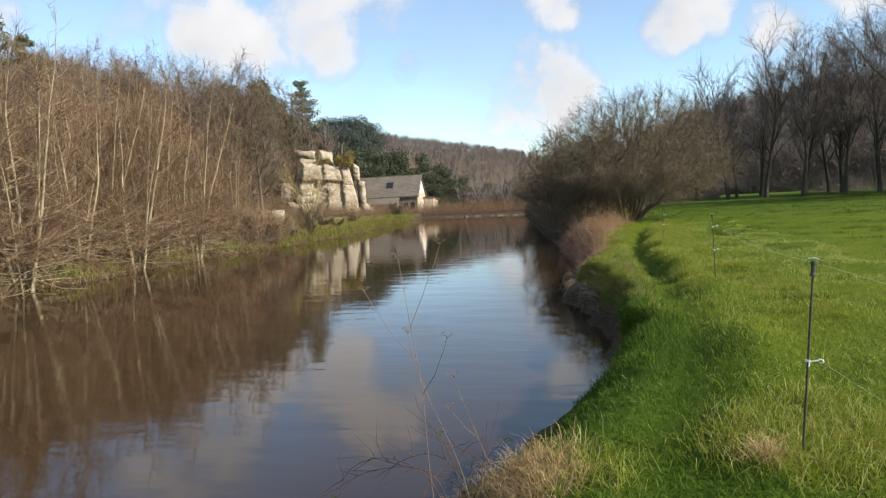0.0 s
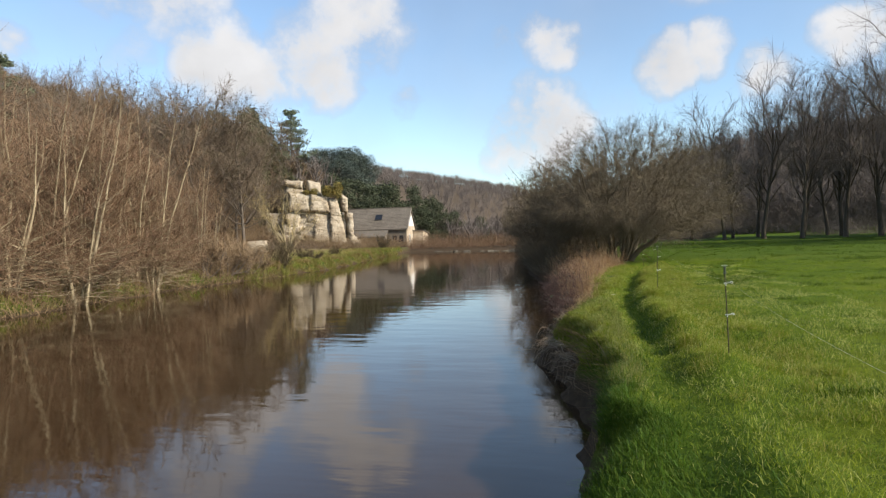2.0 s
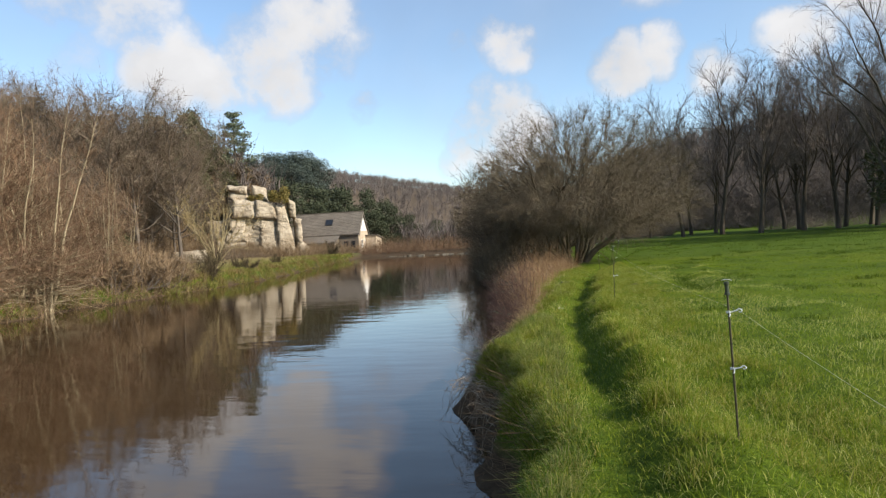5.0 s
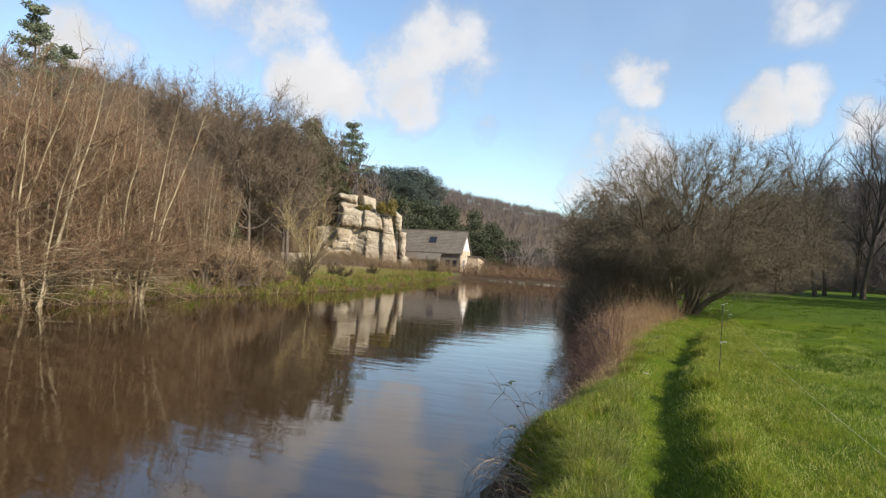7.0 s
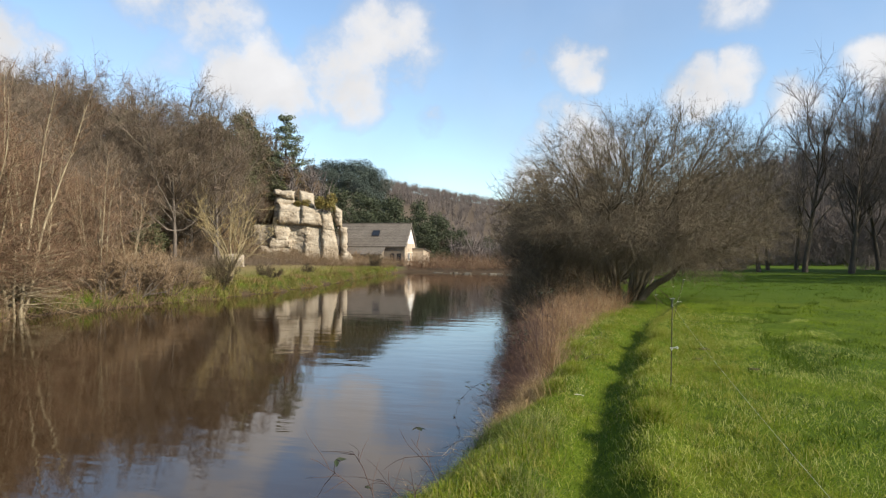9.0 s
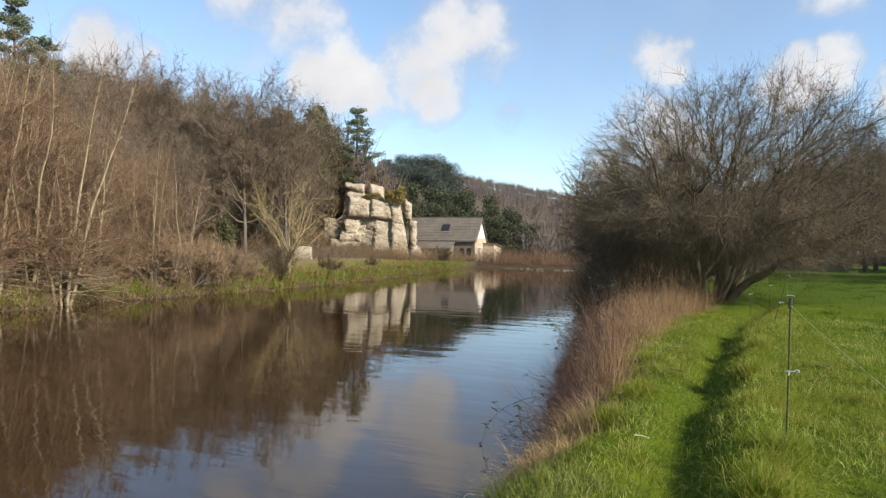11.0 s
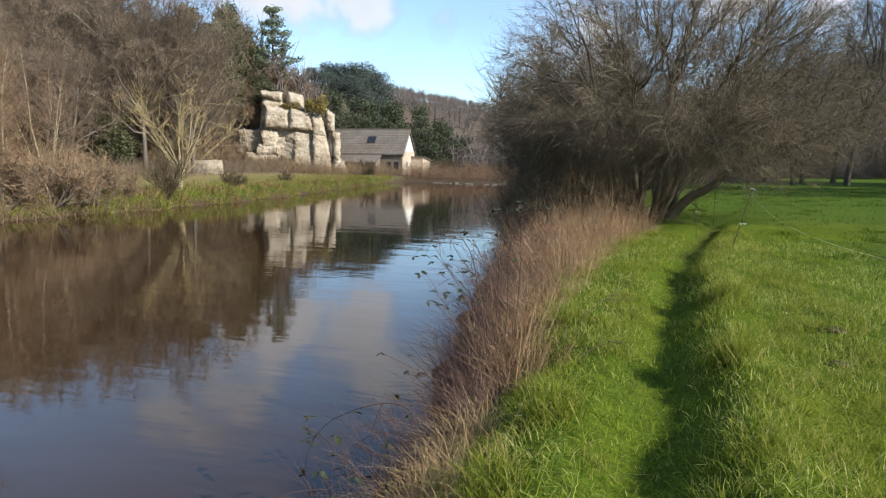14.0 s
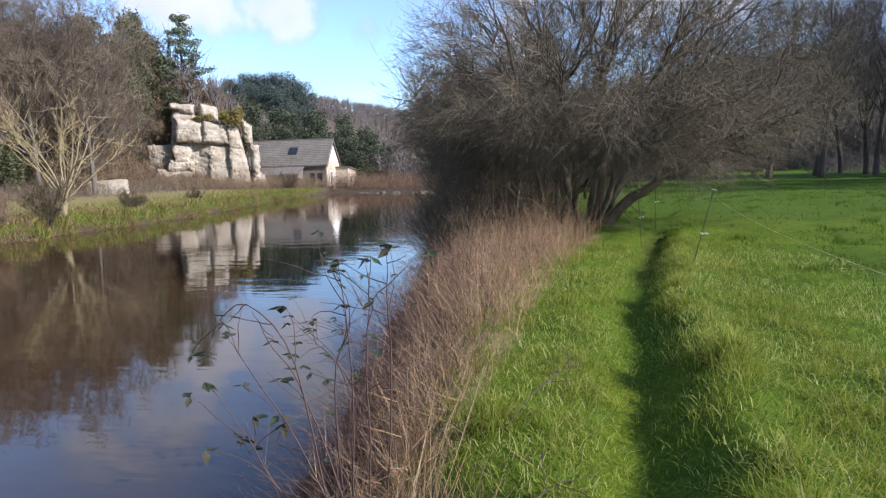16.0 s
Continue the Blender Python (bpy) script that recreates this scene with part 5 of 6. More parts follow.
def box(bm, x0, x1, y0, y1, z0, z1):
    r = bmesh.ops.create_cube(bm, size=1.0)["verts"]
    for v in r:
        v.co = Vector(((x0 + x1) / 2 + v.co.x * (x1 - x0), (y0 + y1) / 2 + v.co.y * (y1 - y0), (z0 + z1) / 2 + v.co.z * (z1 - z0)))
    return r


def prism(bm, pts, x0, x1):
    """A solid with the outline pts in y and z, from x0 to x1."""
    a = [bm.verts.new((x0, y, z)) for y, z in pts]
    b = [bm.verts.new((x1, y, z)) for y, z in pts]
    n = len(pts)
    bm.faces.new(a[::-1])
    bm.faces.new(b)
    for i in range(n):
        bm.faces.new((a[i], a[(i + 1) % n], b[(i + 1) % n], b[i]))


def make_house():
    # origin at the corner between the river gable and the front
    h = thing("stone_house", Matrix.Translation((-30.6, 102.4, 0.45)) @ Matrix.Rotation(radians(4), 4, "Z"), "old stone riverside house with a grey slate roof and pale gable", "house")
    W, D, EV, RG = 11.5, 6.4, 3.5, 6.75
    bm = bmesh.new()
    prism(bm, [(0, 0), (D, 0), (D, EV), (D / 2, RG - 0.12), (0, EV)], -W, 0)
    body = bm_part("wall", bm, M_STONEWALL, h)
    # gable skin, paler than the front to paint sunlight, with its openings set in
    bm = bmesh.new()
    prism(bm, [(0.02, 0), (D - 0.02, 0), (D - 0.02, EV - 0.03), (D / 2, RG - 0.2), (0.02, EV - 0.03)], 0.0, 0.10)
    gable = bm_part("gable", bm, M_SUNLITWALL, h, "pale river gable, its stone lightened to paint the sun on it")
    for y, z, w, t in ((1.6, 1.1, 0.9, 1.2), (4.2, 1.1, 0.9, 1.2)):
        bm = bmesh.new()
        box(bm, 0.10, 0.13, y, y + w, z, z + t)
        wd = bm_part("window", bm, M_WINDOW, h, "dark window in the gable")
        bm = bmesh.new()
        for q in ((y - .08, y, z - .08, z + t + .08), (y + w, y + w + .08, z - .08, z + t + .08), (y, y + w, z + t, z + t + .08), (y, y + w, z - .08, z), (y + w / 2 - .02, y + w / 2 + .02, z, z + t)):
            box(bm, 0.10, 0.17, *q)
        bm_part("window_frame", bm, M_WHITE, wd)
    # roof slopes with an overhang
    s = (RG - EV) / (D / 2)
    for k, sign in ((0, 1), (1, -1)):
        bm = bmesh.new()
        y0, yr = (-0.35, D / 2) if sign > 0 else (D + 0.35, D / 2)
        z0 = EV - 0.35 * s
        prism(bm, [(y0, z0), (yr, RG), (yr, RG + 0.14), (y0, z0 + 0.14)], -W - 0.25, 0.28)
        roof = bm_part("roof", bm, M_SLATE, h)
        if sign > 0:
            # courses of slates
            for c in range(15):
                u = c / 15
                yy, zz = y0 + (yr - y0) * u, z0 + (RG - z0) * u
                dy, dz = (yr - y0) / 15 * 1.05, (RG - z0) / 15 * 1.05
                bm = bmesh.new()
                prism(bm, [(yy, zz + 0.145), (yy + dy, zz + dz + 0.145), (yy + dy, zz + dz + 0.165), (yy - 0.02, zz + 0.185)], -W - 0.25, 0.28)
                bm_part("slate_course", bm, M_SLATE, roof)
    bm = bmesh.new()
    box(bm, -W - 0.25, 0.3, D / 2 - 0.14, D / 2 + 0.14, RG + 0.10, RG + 0.24)
    bm_part("ridge", bm, M_SLATE, h)
    # white barge boards on the gable
    for y0 in (-0.35, D + 0.35):
        bm = bmesh.new()
        z0 = EV - 0.35 * s
        prism(bm, [(y0, z0 - 0.05), (D / 2, RG - 0.05), (D / 2, RG - 0.30), (y0, z0 - 0.28)], 0.281, 0.33)
        bm_part("barge_board", bm, M_SLATE, h, "weathered grey barge board")
    bm = bmesh.new()
    prism(bm, [(0.9, EV + 0.25), (D - 0.9, EV + 0.25), (D / 2, RG - 0.55)], 0.10, 0.125)
    bm_part("gable_boarding", bm, M_WHITE, h, "white boarding in the peak of the gable")
    # rooflight
    sl = bmesh.new()
    yy, zz = 1.55, EV + 1.55 * s + 0.14
    prism(sl, [(yy - .45, zz - .45 * s + .04), (yy + .45, zz + .45 * s + .04), (yy + .45, zz + .45 * s + .16), (yy - .45, zz - .45 * s + .16)], -5.6, -4.4)
    rl = bm_part("rooflight", sl, M_BLACK, h, "dark framed rooflight")
    bm = bmesh.new()
    prism(bm, [(yy - .36, zz - .36 * s + .165), (yy + .36, zz + .36 * s + .165), (yy + .36, zz + .36 * s + .18), (yy - .36, zz - .36 * s + .18)], -5.5, -4.5)
    bm_part("pane", bm, M_WINDOW, rl)
    # lean-to along the front
    bm = bmesh.new()
    prism(bm, [(-2.3, 0), (-0.01, 0), (-0.01, 3.05), (-2.3, 2.05)], -W + 0.5, -3.2)
    bm_part("lean_to", bm, M_STONEWALL, h)
    bm = bmesh.new()
    prism(bm, [(-2.65, 1.98), (-0.36, 2.99), (-0.36, 3.12), (-2.65, 2.11)], -W + 0.2, -2.9)
    bm_part("lean_to_roof", bm, M_SLATE, h)
    for x in (-9.2, -6.6, -4.4):
        bm = bmesh.new()
        box(bm, x, x + 0.9, -2.34, -2.305, 0.7, 1.7)
        bm_part("window", bm, M_WINDOW, h, "dark window under the lean-to")
    for x in (-2.3, -1.2):
        bm = bmesh.new()
        box(bm, x, x + 0.7, -0.04, -0.005, 1.0, 2.2)
        bm_part("window", bm, M_WINDOW, h, "dark front window")
    # low wing past the gable, in the same sun-lightened stone
    bm = bmesh.new()
    prism(bm, [(D - 2.0, 0), (D + 2.5, 0), (D + 2.5, 2.4), (D - 2.0, 2.9)], 0.12, 1.9)
    bm_part("wing", bm, M_SUNLITWALL, h, "low stone wing, lightened to paint the sun on it")
    bm = bmesh.new()
    prism(bm, [(D - 2.2, 2.92), (D + 2.7, 2.38), (D + 2.7, 2.5), (D - 2.2, 3.04)], 0.1, 2.15)
    bm_part("wing_roof", bm, M_SLATE, h)


def make_weir():
    g = np.random.default_rng(350)
    protos = []
    for i in range(5):
        bm = rock_block(360 + i, (g.uniform(.5, .9), g.uniform(.35, .6), g.uniform(.22, .4)), 0.06, 4)
        protos.append(tagged(bm_part("weir_stone", bm, M_WEIRSTONE, None, smooth=True), "pale water-worn stone of the low weir", "stone", "weir stones"))
    n = 0
    for k in range(26):
        u = k / 25
        x, y = -28.5 + 17.5 * u + g.uniform(-.2, .2), 97.4 - 5.0 * u + g.uniform(-1.2, .8)
        m = Matrix.Translation((x, y, g.uniform(-0.46, -0.08))) @ Matrix.Rotation(g.uniform(0, 6.28), 4, "Z") @ Matrix.Diagonal((*(g.uniform(.6, 1.2),) * 3, 1))
        if n < 5:
            protos[n].matrix_basis = m
        else:
            copy_thing(protos[n % 5], m)
        n += 1
    # squared stone block by the pollard
    bm = rock_block(380, (1.9, 0.6, 0.95), 0.06, 9, 1.05)
    w = tagged(bm_part("stone_block", bm, M_ROCK, None, smooth=True), "remains of a pale stone wall below the wooded slope", "wall")
    w.matrix_basis = Matrix.Translation((-43.0, 75.4, float(height(-43.0, 75.4)) + 0.55)) @ Matrix.Rotation(radians(12), 4, "Z")


make_crag()
make_house()
make_weir()

# ---- bank plants and grass ----


def blades(g, xy, tall, wide, lean, mat, name, label, droop=0.3, bias=(0, 0)):
    n = len(xy)
    z = height(xy[:, 0], xy[:, 1]) - 0.01
    a = g.uniform(0, 2 * math.pi, n)
    side = np.stack([np.cos(a), np.sin(a), np.zeros(n)], 1)
    ln = np.stack([g.normal(0, lean, n) + bias[0], g.normal(0, lean, n) + bias[1], np.ones(n)], 1)
    d = unit(ln)
    H = (tall * g.uniform(0.5, 1.3, n))[:, None]
    w = (wide * g.uniform(0.6, 1.3, n))[:, None]
    P = np.column_stack([xy, z])
    flop = np.stack([ln[:, 0], ln[:, 1], np.full(n, -droop)], 1)
    mid = P + d * H * 0.6
    tip = mid + (d * 0.4 + flop * 0.35) * H
    v = np.stack([P - side * w, P + side * w, mid + side * w * 0.7, mid - side * w * 0.7, tip], 1).reshape(-1, 3)
    i = (np.arange(n) * 5)[:, None]
    q = i + np.array([[0, 1, 2, 3]])
    t = i + np.array([[3, 2, 4]])
    return tagged(new(name, np_mesh(name, v, [q, t], mat)), label, "grass", kind="stuff")


def reed_edge(y):
    return np.interp(y, [13, 15, 17.7, 22, 27, 30, 34], [-0.2, 0.1, 0.4, 0.3, 0.65, 1.2, 1.7])


def grow_grass():
    g = np.random.default_rng(400)

    def scatter(n, x0, x1, y0, y1, keep):
        x, y = g.uniform(x0, x1, n), g.uniform(y0, y1, n)
        k = keep(x, y)
        return np.column_stack([x[k], y[k]])

    def land(x, y):
        dr = x - right_edge(y)
        steep = np.interp(y, [-10, 2, 5, 7.5, 13, 20, 200], [2.2, 1.9, 1.4, 0.45, 0.75, 1.5, 1.5])
        return dr > steep * np.interp(y, [0, 5, 7, 20], [0.3, 0.35, 0.42, 0.45])

    # the strip along the path, thick and short
    def strip(x, y):
        worn = np.exp(-((x - trail(y)) / 0.16) ** 2)
        return land(x, y) & ((y > 14.5) | (g.random(len(x)) < smooth(3.8, 14.5, y) + smooth(1.0, 2.4, x))) & (g.random(len(x)) > 0.3 * worn) & (g.random(len(x)) > smooth(2.6, 5.0, x)) & ((x > reed_edge(y) - 0.3) | (y < 18.6))
    blades(g, scatter(225000, -1.6, 5.0, 1.0, 31, strip), 0.078, 0.0034, 0.7, M_GRASS, "meadow_grass", "short green grass along the riverside path")
    # nearer the start the blades turn darker, painting the slope's shade
    blades(g, scatter(76000, -1.6, 2.4, 1.0, 14.5, lambda x, y: land(x, y) & (g.random(len(x)) > smooth(3.8, 14.5, y) + smooth(1.0, 2.4, x))), 0.085, 0.0040, 0.7, M_LUSHSHADE, "lush_shaded_grass", "dense lush grass on the slope of the bank, darkened to paint its shade", 0.5)
    bents = scatter(62000, -1.2, 6.0, 2.0, 30, lambda x, y: land(x, y) & (g.random(len(x)) < 0.12 + 0.88 * smooth(6.0, 9.0, y)) & (np.abs(x - trail(y)) > 0.2) & (np.sin(x * 3.1 + 2 * np.sin(y * 1.3)) + np.sin(y * 2.3 + x) > -0.3))
    blades(g, bents, 0.115, 0.0019, 0.6, M_BENT, "pale_bents", "fine pale grass bents catching the sun", 0.6)
    # grazed meadow
    far = scatter(120000, 2.4, 16, 2.5, 34, lambda x, y: (g.random(len(x)) > smooth(6, 17, x) * 0.6) & (g.random(len(x)) < smooth(2.4, 4.4, x)))
    blades(g, far, 0.065, 0.0046, 0.65, M_GRAZED, "grazed_grass", "grazed bright green grass of the meadow")
    # far blades take the dark green to paint the shadow lying there
    far = scatter(26000, 3, 34, 30, 74, lambda x, y: (y < 72) & (g.random(len(x)) < 0.55 + 0.45 * smooth(38, 46, y)))
    blades(g, far, 0.085, 0.013, 0.5, M_CLUMPSHADE, "far_meadow_grass", "grazed grass of the far meadow, darkened to paint shade")

    # longer grass on the ridge beside the path, in tussocks
    cx, cy = g.uniform(-0.2, 3.4, 760), g.uniform(6, 32, 760)
    off = cx - trail(cy)
    ok = (np.abs(off) > 0.28) & land(cx, cy) & (g.random(760) < smooth(5.5, 11, cy) + 0.8 * smooth(1.9, 2.6, cx)) & ((off > 0) | (g.random(760) < 0.7)) & (off < 2.1)
    cx, cy = cx[ok], cy[ok]
    k = g.integers(0, len(cx), 46000)
    xy = np.column_stack([cx[k] + g.normal(0, 0.08, 46000), cy[k] + g.normal(0, 0.09, 46000)])
    xy = xy[land(xy[:, 0], xy[:, 1])]
    blades(g, xy, 0.15, 0.0025, 0.7, M_RANK, "rank_grass", "longer rank grass in tussocks beside the path", 0.5)
    # the overhanging fringe of the bank
    y = 4 + 12.5 * g.beta(1.8, 1.2, 24000)
    st = np.interp(y, [-10, 2, 5, 7.5, 13, 20, 200], [2.2, 1.9, 1.4, 0.45, 0.75, 1.5, 1.5])
    xy = np.column_stack([right_edge(y) + st * g.uniform(0.5, 1.25, 24000), y])
    lush_shade = g.random(24000) > smooth(7.5, 12, y)
    # the fringe there takes the same shade-darkened green
    blades(g, xy[lush_shade], 0.18, 0.0034, 0.5, M_LUSHSHADE, "bank_fringe", "lush grass hanging over the eroded bank, darkened to paint its shade", 1.1, (-0.35, 0))
    blades(g, xy[~lush_shade], 0.18, 0.0034, 0.5, M_RANK, "bank_fringe", "yellow-green grass hanging over the eroded bank", 1.1, (-0.35, 0))
    # long yellowing grass between the trail and the lip
    cx, cy = g.uniform(0, 1, 150), g.uniform(8, 17.5, 150)
    k = g.integers(0, 150, 13000)
    lo, hi = right_edge(cy) + 0.45, trail(cy) - 0.4
    cx = lo + (hi - lo) * cx
    xy = np.column_stack([cx[k] + g.normal(0, 0.09, 13000), cy[k] + g.normal(0, 0.10, 13000)])
    blades(g, xy[land(xy[:, 0], xy[:, 1])], 0.23, 0.0026, 0.6, M_LONGGRASS, "bank_tussocks", "long yellowing grass tussocks along the top of the bank", 0.9)
    # pale dead tussocks: by the near post, on the bank and beside the trail
    spots = [(1.42, 1.85, 0.05), (-0.3, 1.85, 0.24), (0.0, 1.65, 0.16),
             (-0.3, 18.7, 0.2), (-0.2, 19.1, 0.22), (-0.1, 18.4, 0.22), (-0.05, 18.9, 0.2), (0.05, 19.4, 0.14), (0.0, 18.3, 0.14), (0.15, 20.2, 0.12), (0.42, 7.0, 0.08), (0.38, 7.6, 0.08)]
    sp = np.array(spots)
    k = g.choice(len(sp), 13000, p=sp[:, 2] / sp[:, 2].sum())
    xy = sp[k, :2] + g.normal(0, 1, (13000, 2)) * sp[k, 2:3]
    xy = xy[xy[:, 0] > right_edge(xy[:, 1]) + 0.15]
    blades(g, xy, np.where(xy[:, 1] < 5, 0.21, 0.36), 0.0024, 0.7, M_STRAW, "dead_grass", "bleached dead grass in loose tufts", 0.6)
    # long yellow-green grass round the foot of the near post
    sp = np.array([(1.75, 2.2), (1.95, 1.9), (2.1, 2.5), (1.6, 1.75), (1.5, 2.5), (2.4, 2.1), (1.3, 2.1), (2.0, 3.0), (0.35, 1.7)])
    xy = sp[g.integers(0, len(sp), 5000)] + g.normal(0, 0.2, (5000, 2))
    blades(g, xy, 0.19, 0.0027, 0.6, M_RANK, "post_grass", "long yellow-green grass round the foot of a post", 0.7)
    xy = sp[g.integers(0, len(sp), 600)] + g.normal(0, 0.2, (600, 2))
    blades(g, xy, 0.24, 0.0020, 0.6, M_BENT, "post_bents", "pale bents round the foot of a post", 0.6)
    # dark ungrazed clumps over the meadow
    cx, cy = g.uniform(2.6, 15, 300), g.uniform(3, 60, 300)
    cy[:60] = np.linspace(21, 34, 60)
    cx[:60] = np.interp(cy[:60], [21, 23.4, 25.6, 29.3, 34], [4.35, 4.45, 4.75, 5.55, 7.0]) - 0.1
    k = g.integers(0, 300, 22000)
    xy = np.column_stack([cx[k] + g.normal(0, 0.16, 22000), cy[k] + g.normal(0, 0.14, 22000)])
    blades(g, xy, 0.13, 0.006, 0.5, M_CLUMPSHADE, "grass_clumps", "darker ungrazed clumps in the meadow", 0.4)
    # rush-like tussocks by the path
    tx = np.array([(0.75, 20.1), (0.55, 19.2), (1.95, 21.3), (1.85, 16.8), (0.6, 22.6), (2.2, 23.6), (1.95, 13.4), (0.75, 12.2), (1.9, 10.6), (2.05, 18.0), (2.3, 26.4)])
    k = g.integers(0, len(tx), 5500)
    xy = tx[k] + g.normal(0, 0.09, (5500, 2))
    blades(g, xy, 0.30, 0.0028, 0.6, M_RANK, "tussock_grass", "long arching tussocks beside the trodden path", 0.9)
    # the far bank
    y = g.uniform(10, 96, 26000)
    xy = np.column_stack([left_edge(y) - 0.15 - np.abs(g.normal(0, 2.6, 26000)), y])
    blades(g, xy, 0.42, 0.02, 0.5, M_BANKGRASS, "far_bank_grass", "rough yellow-green grass along the far bank", 0.6, (0.2, 0))
    y = g.uniform(40, 92, 16000)
    xy = np.column_stack([left_edge(y) + 0.12 - np.abs(g.normal(0, 0.8, 16000)), y])
    blades(g, xy, 0.40 * np.clip(0.75 + 0.45 * np.sin(1.3 * y) + 0.4 * np.sin(3.1 * y + xy[:, 0]), 0.25, 1.5), 0.018, 0.5, M_BANKGRASS, "far_bank_fringe", "green fringe of grass on the far bank", 0.9, (0.4, 0))


def grow_reeds():
    g = np.random.default_rng(420)
    n = 6400
    y = np.where(g.random(n) < 0.06, 18.7 + 1.9 * g.random(n), 20.9 + 13.0 * g.random(n))
    lo, hi = right_edge(y) + 0.16, reed_edge(y) + 0.1 + 0.14 * np.sin(y * 3.3) + 0.1 * np.sin(y * 7.9 + 1) + g.normal(0, 0.09, n)
    x = lo + (hi - lo) * g.beta(2.0, 1.1, n)
    thick = np.sin(y * 1.7 + 2 * x + 0.5) + 0.8 * np.sin(y * 4.1 - 5 * x) + 0.6 * g.normal(0, 1, n) > -0.15 - 0.5 * smooth(24, 27, y)
    x, y = x[thick], y[thick]
    n = len(x)
    z = np.maximum(height(x, y), -0.05)
    top = np.interp(y, [18, 20, 21.5, 24, 28, 34], [0.30, 0.45, 0.85, 1.05, 1.2, 1.35]) * (0.80 + 0.30 * np.sin(y * 2.1 + 3 * x) + 0.26 * np.sin(y * 5.3 - 4 * x + 1))
    d = unit(np.stack([g.normal(-0.10, 0.42, n) + 0.35 * np.sin(y * 2.9 + 4 * x), g.normal(0, 0.42, n) + 0.3 * np.sin(y * 1.9 - 5 * x), np.ones(n)], 1))
    L = top * (0.3 + 0.95 * g.beta(1.3, 2.0, n))
    m1 = slivers(np.column_stack([x, y, z]), d, L, g.uniform(0.0015, 0.0034, n), g.normal(0, 0.11, (n, 3)))
    k = g.integers(0, n, n)
    P = np.column_stack([x, y, z])[k] + d[k] * (L[k] * g.uniform(0.2, 0.9, n))[:, None]
    m2 = slivers(P, unit(d[k] + g.normal(0, 0.7, (n, 3))), g.uniform(0.1, 0.35, n), np.full(n, 0.002), g.normal(0, 0.3, (n, 3)))
    v, f = join([m1, m2])
    tagged(new("reed_bed", np_mesh("reed_bed", v, f, M_REED)), "dense dry reddish-brown stems along the water's edge", "reeds", kind="stuff")
    # dark crossing stems low among the reeds
    n = 7600
    y = np.where(g.random(n) < 0.05, 18.8 + 1.8 * g.random(n), 20.6 + 10.8 * g.random(n))
    lo, hi = right_edge(y) + 0.08, reed_edge(y) - 0.02
    x = lo + (hi - lo) * g.beta(1.1, 1.6, n)
    P = np.column_stack([x, y, np.maximum(height(x, y), -0.03)])
    d = unit(np.stack([g.normal(-0.25, 0.55, n), g.normal(0, 0.6, n), g.uniform(0.3, 1.2, n)], 1))
    v, f = slivers(P, d, g.uniform(0.25, 0.95, n), g.uniform(0.0014, 0.0034, n), np.stack([g.normal(-0.1, 0.2, n), g.normal(0, 0.2, n), g.uniform(-0.35, 0.05, n)], 1))
    tagged(new("bramble_thicket", np_mesh("bramble_thicket", v, f, M_REEDDARK)), "dark tangled bramble stems low among the reeds", "undergrowth", kind="stuff")


def droop_stems():
    """Dead stems that lean from the bank's lip out over the water."""
    g = np.random.default_rng(430)
    n = 260
    y = 9.0 + 6.5 * g.beta(1.6, 1.7, n)
    st = np.interp(y, [7.5, 13, 20], [0.45, 0.5, 1.3])
    x = right_edge(y) + st * g.uniform(0.35, 1.0, n)
    P = np.column_stack([x, y, height(x, y)])
    d = unit(np.stack([g.normal(-0.75, 0.35, n), g.normal(0, 0.4, n), g.uniform(0.15, 1.0, n)], 1))
    L = g.uniform(0.25, 0.65, n)
    m1 = slivers(P, d, L, g.uniform(0.002, 0.004, n), np.stack([g.normal(-0.15, 0.1, n), g.normal(0, 0.15, n), g.uniform(-0.45, 0.0, n)], 1))
    tagged(new("drooping_stems", np_mesh("drooping_stems", *m1, M_DROOP)), "brown dead stems drooping over the bank", "reeds", kind="stuff")


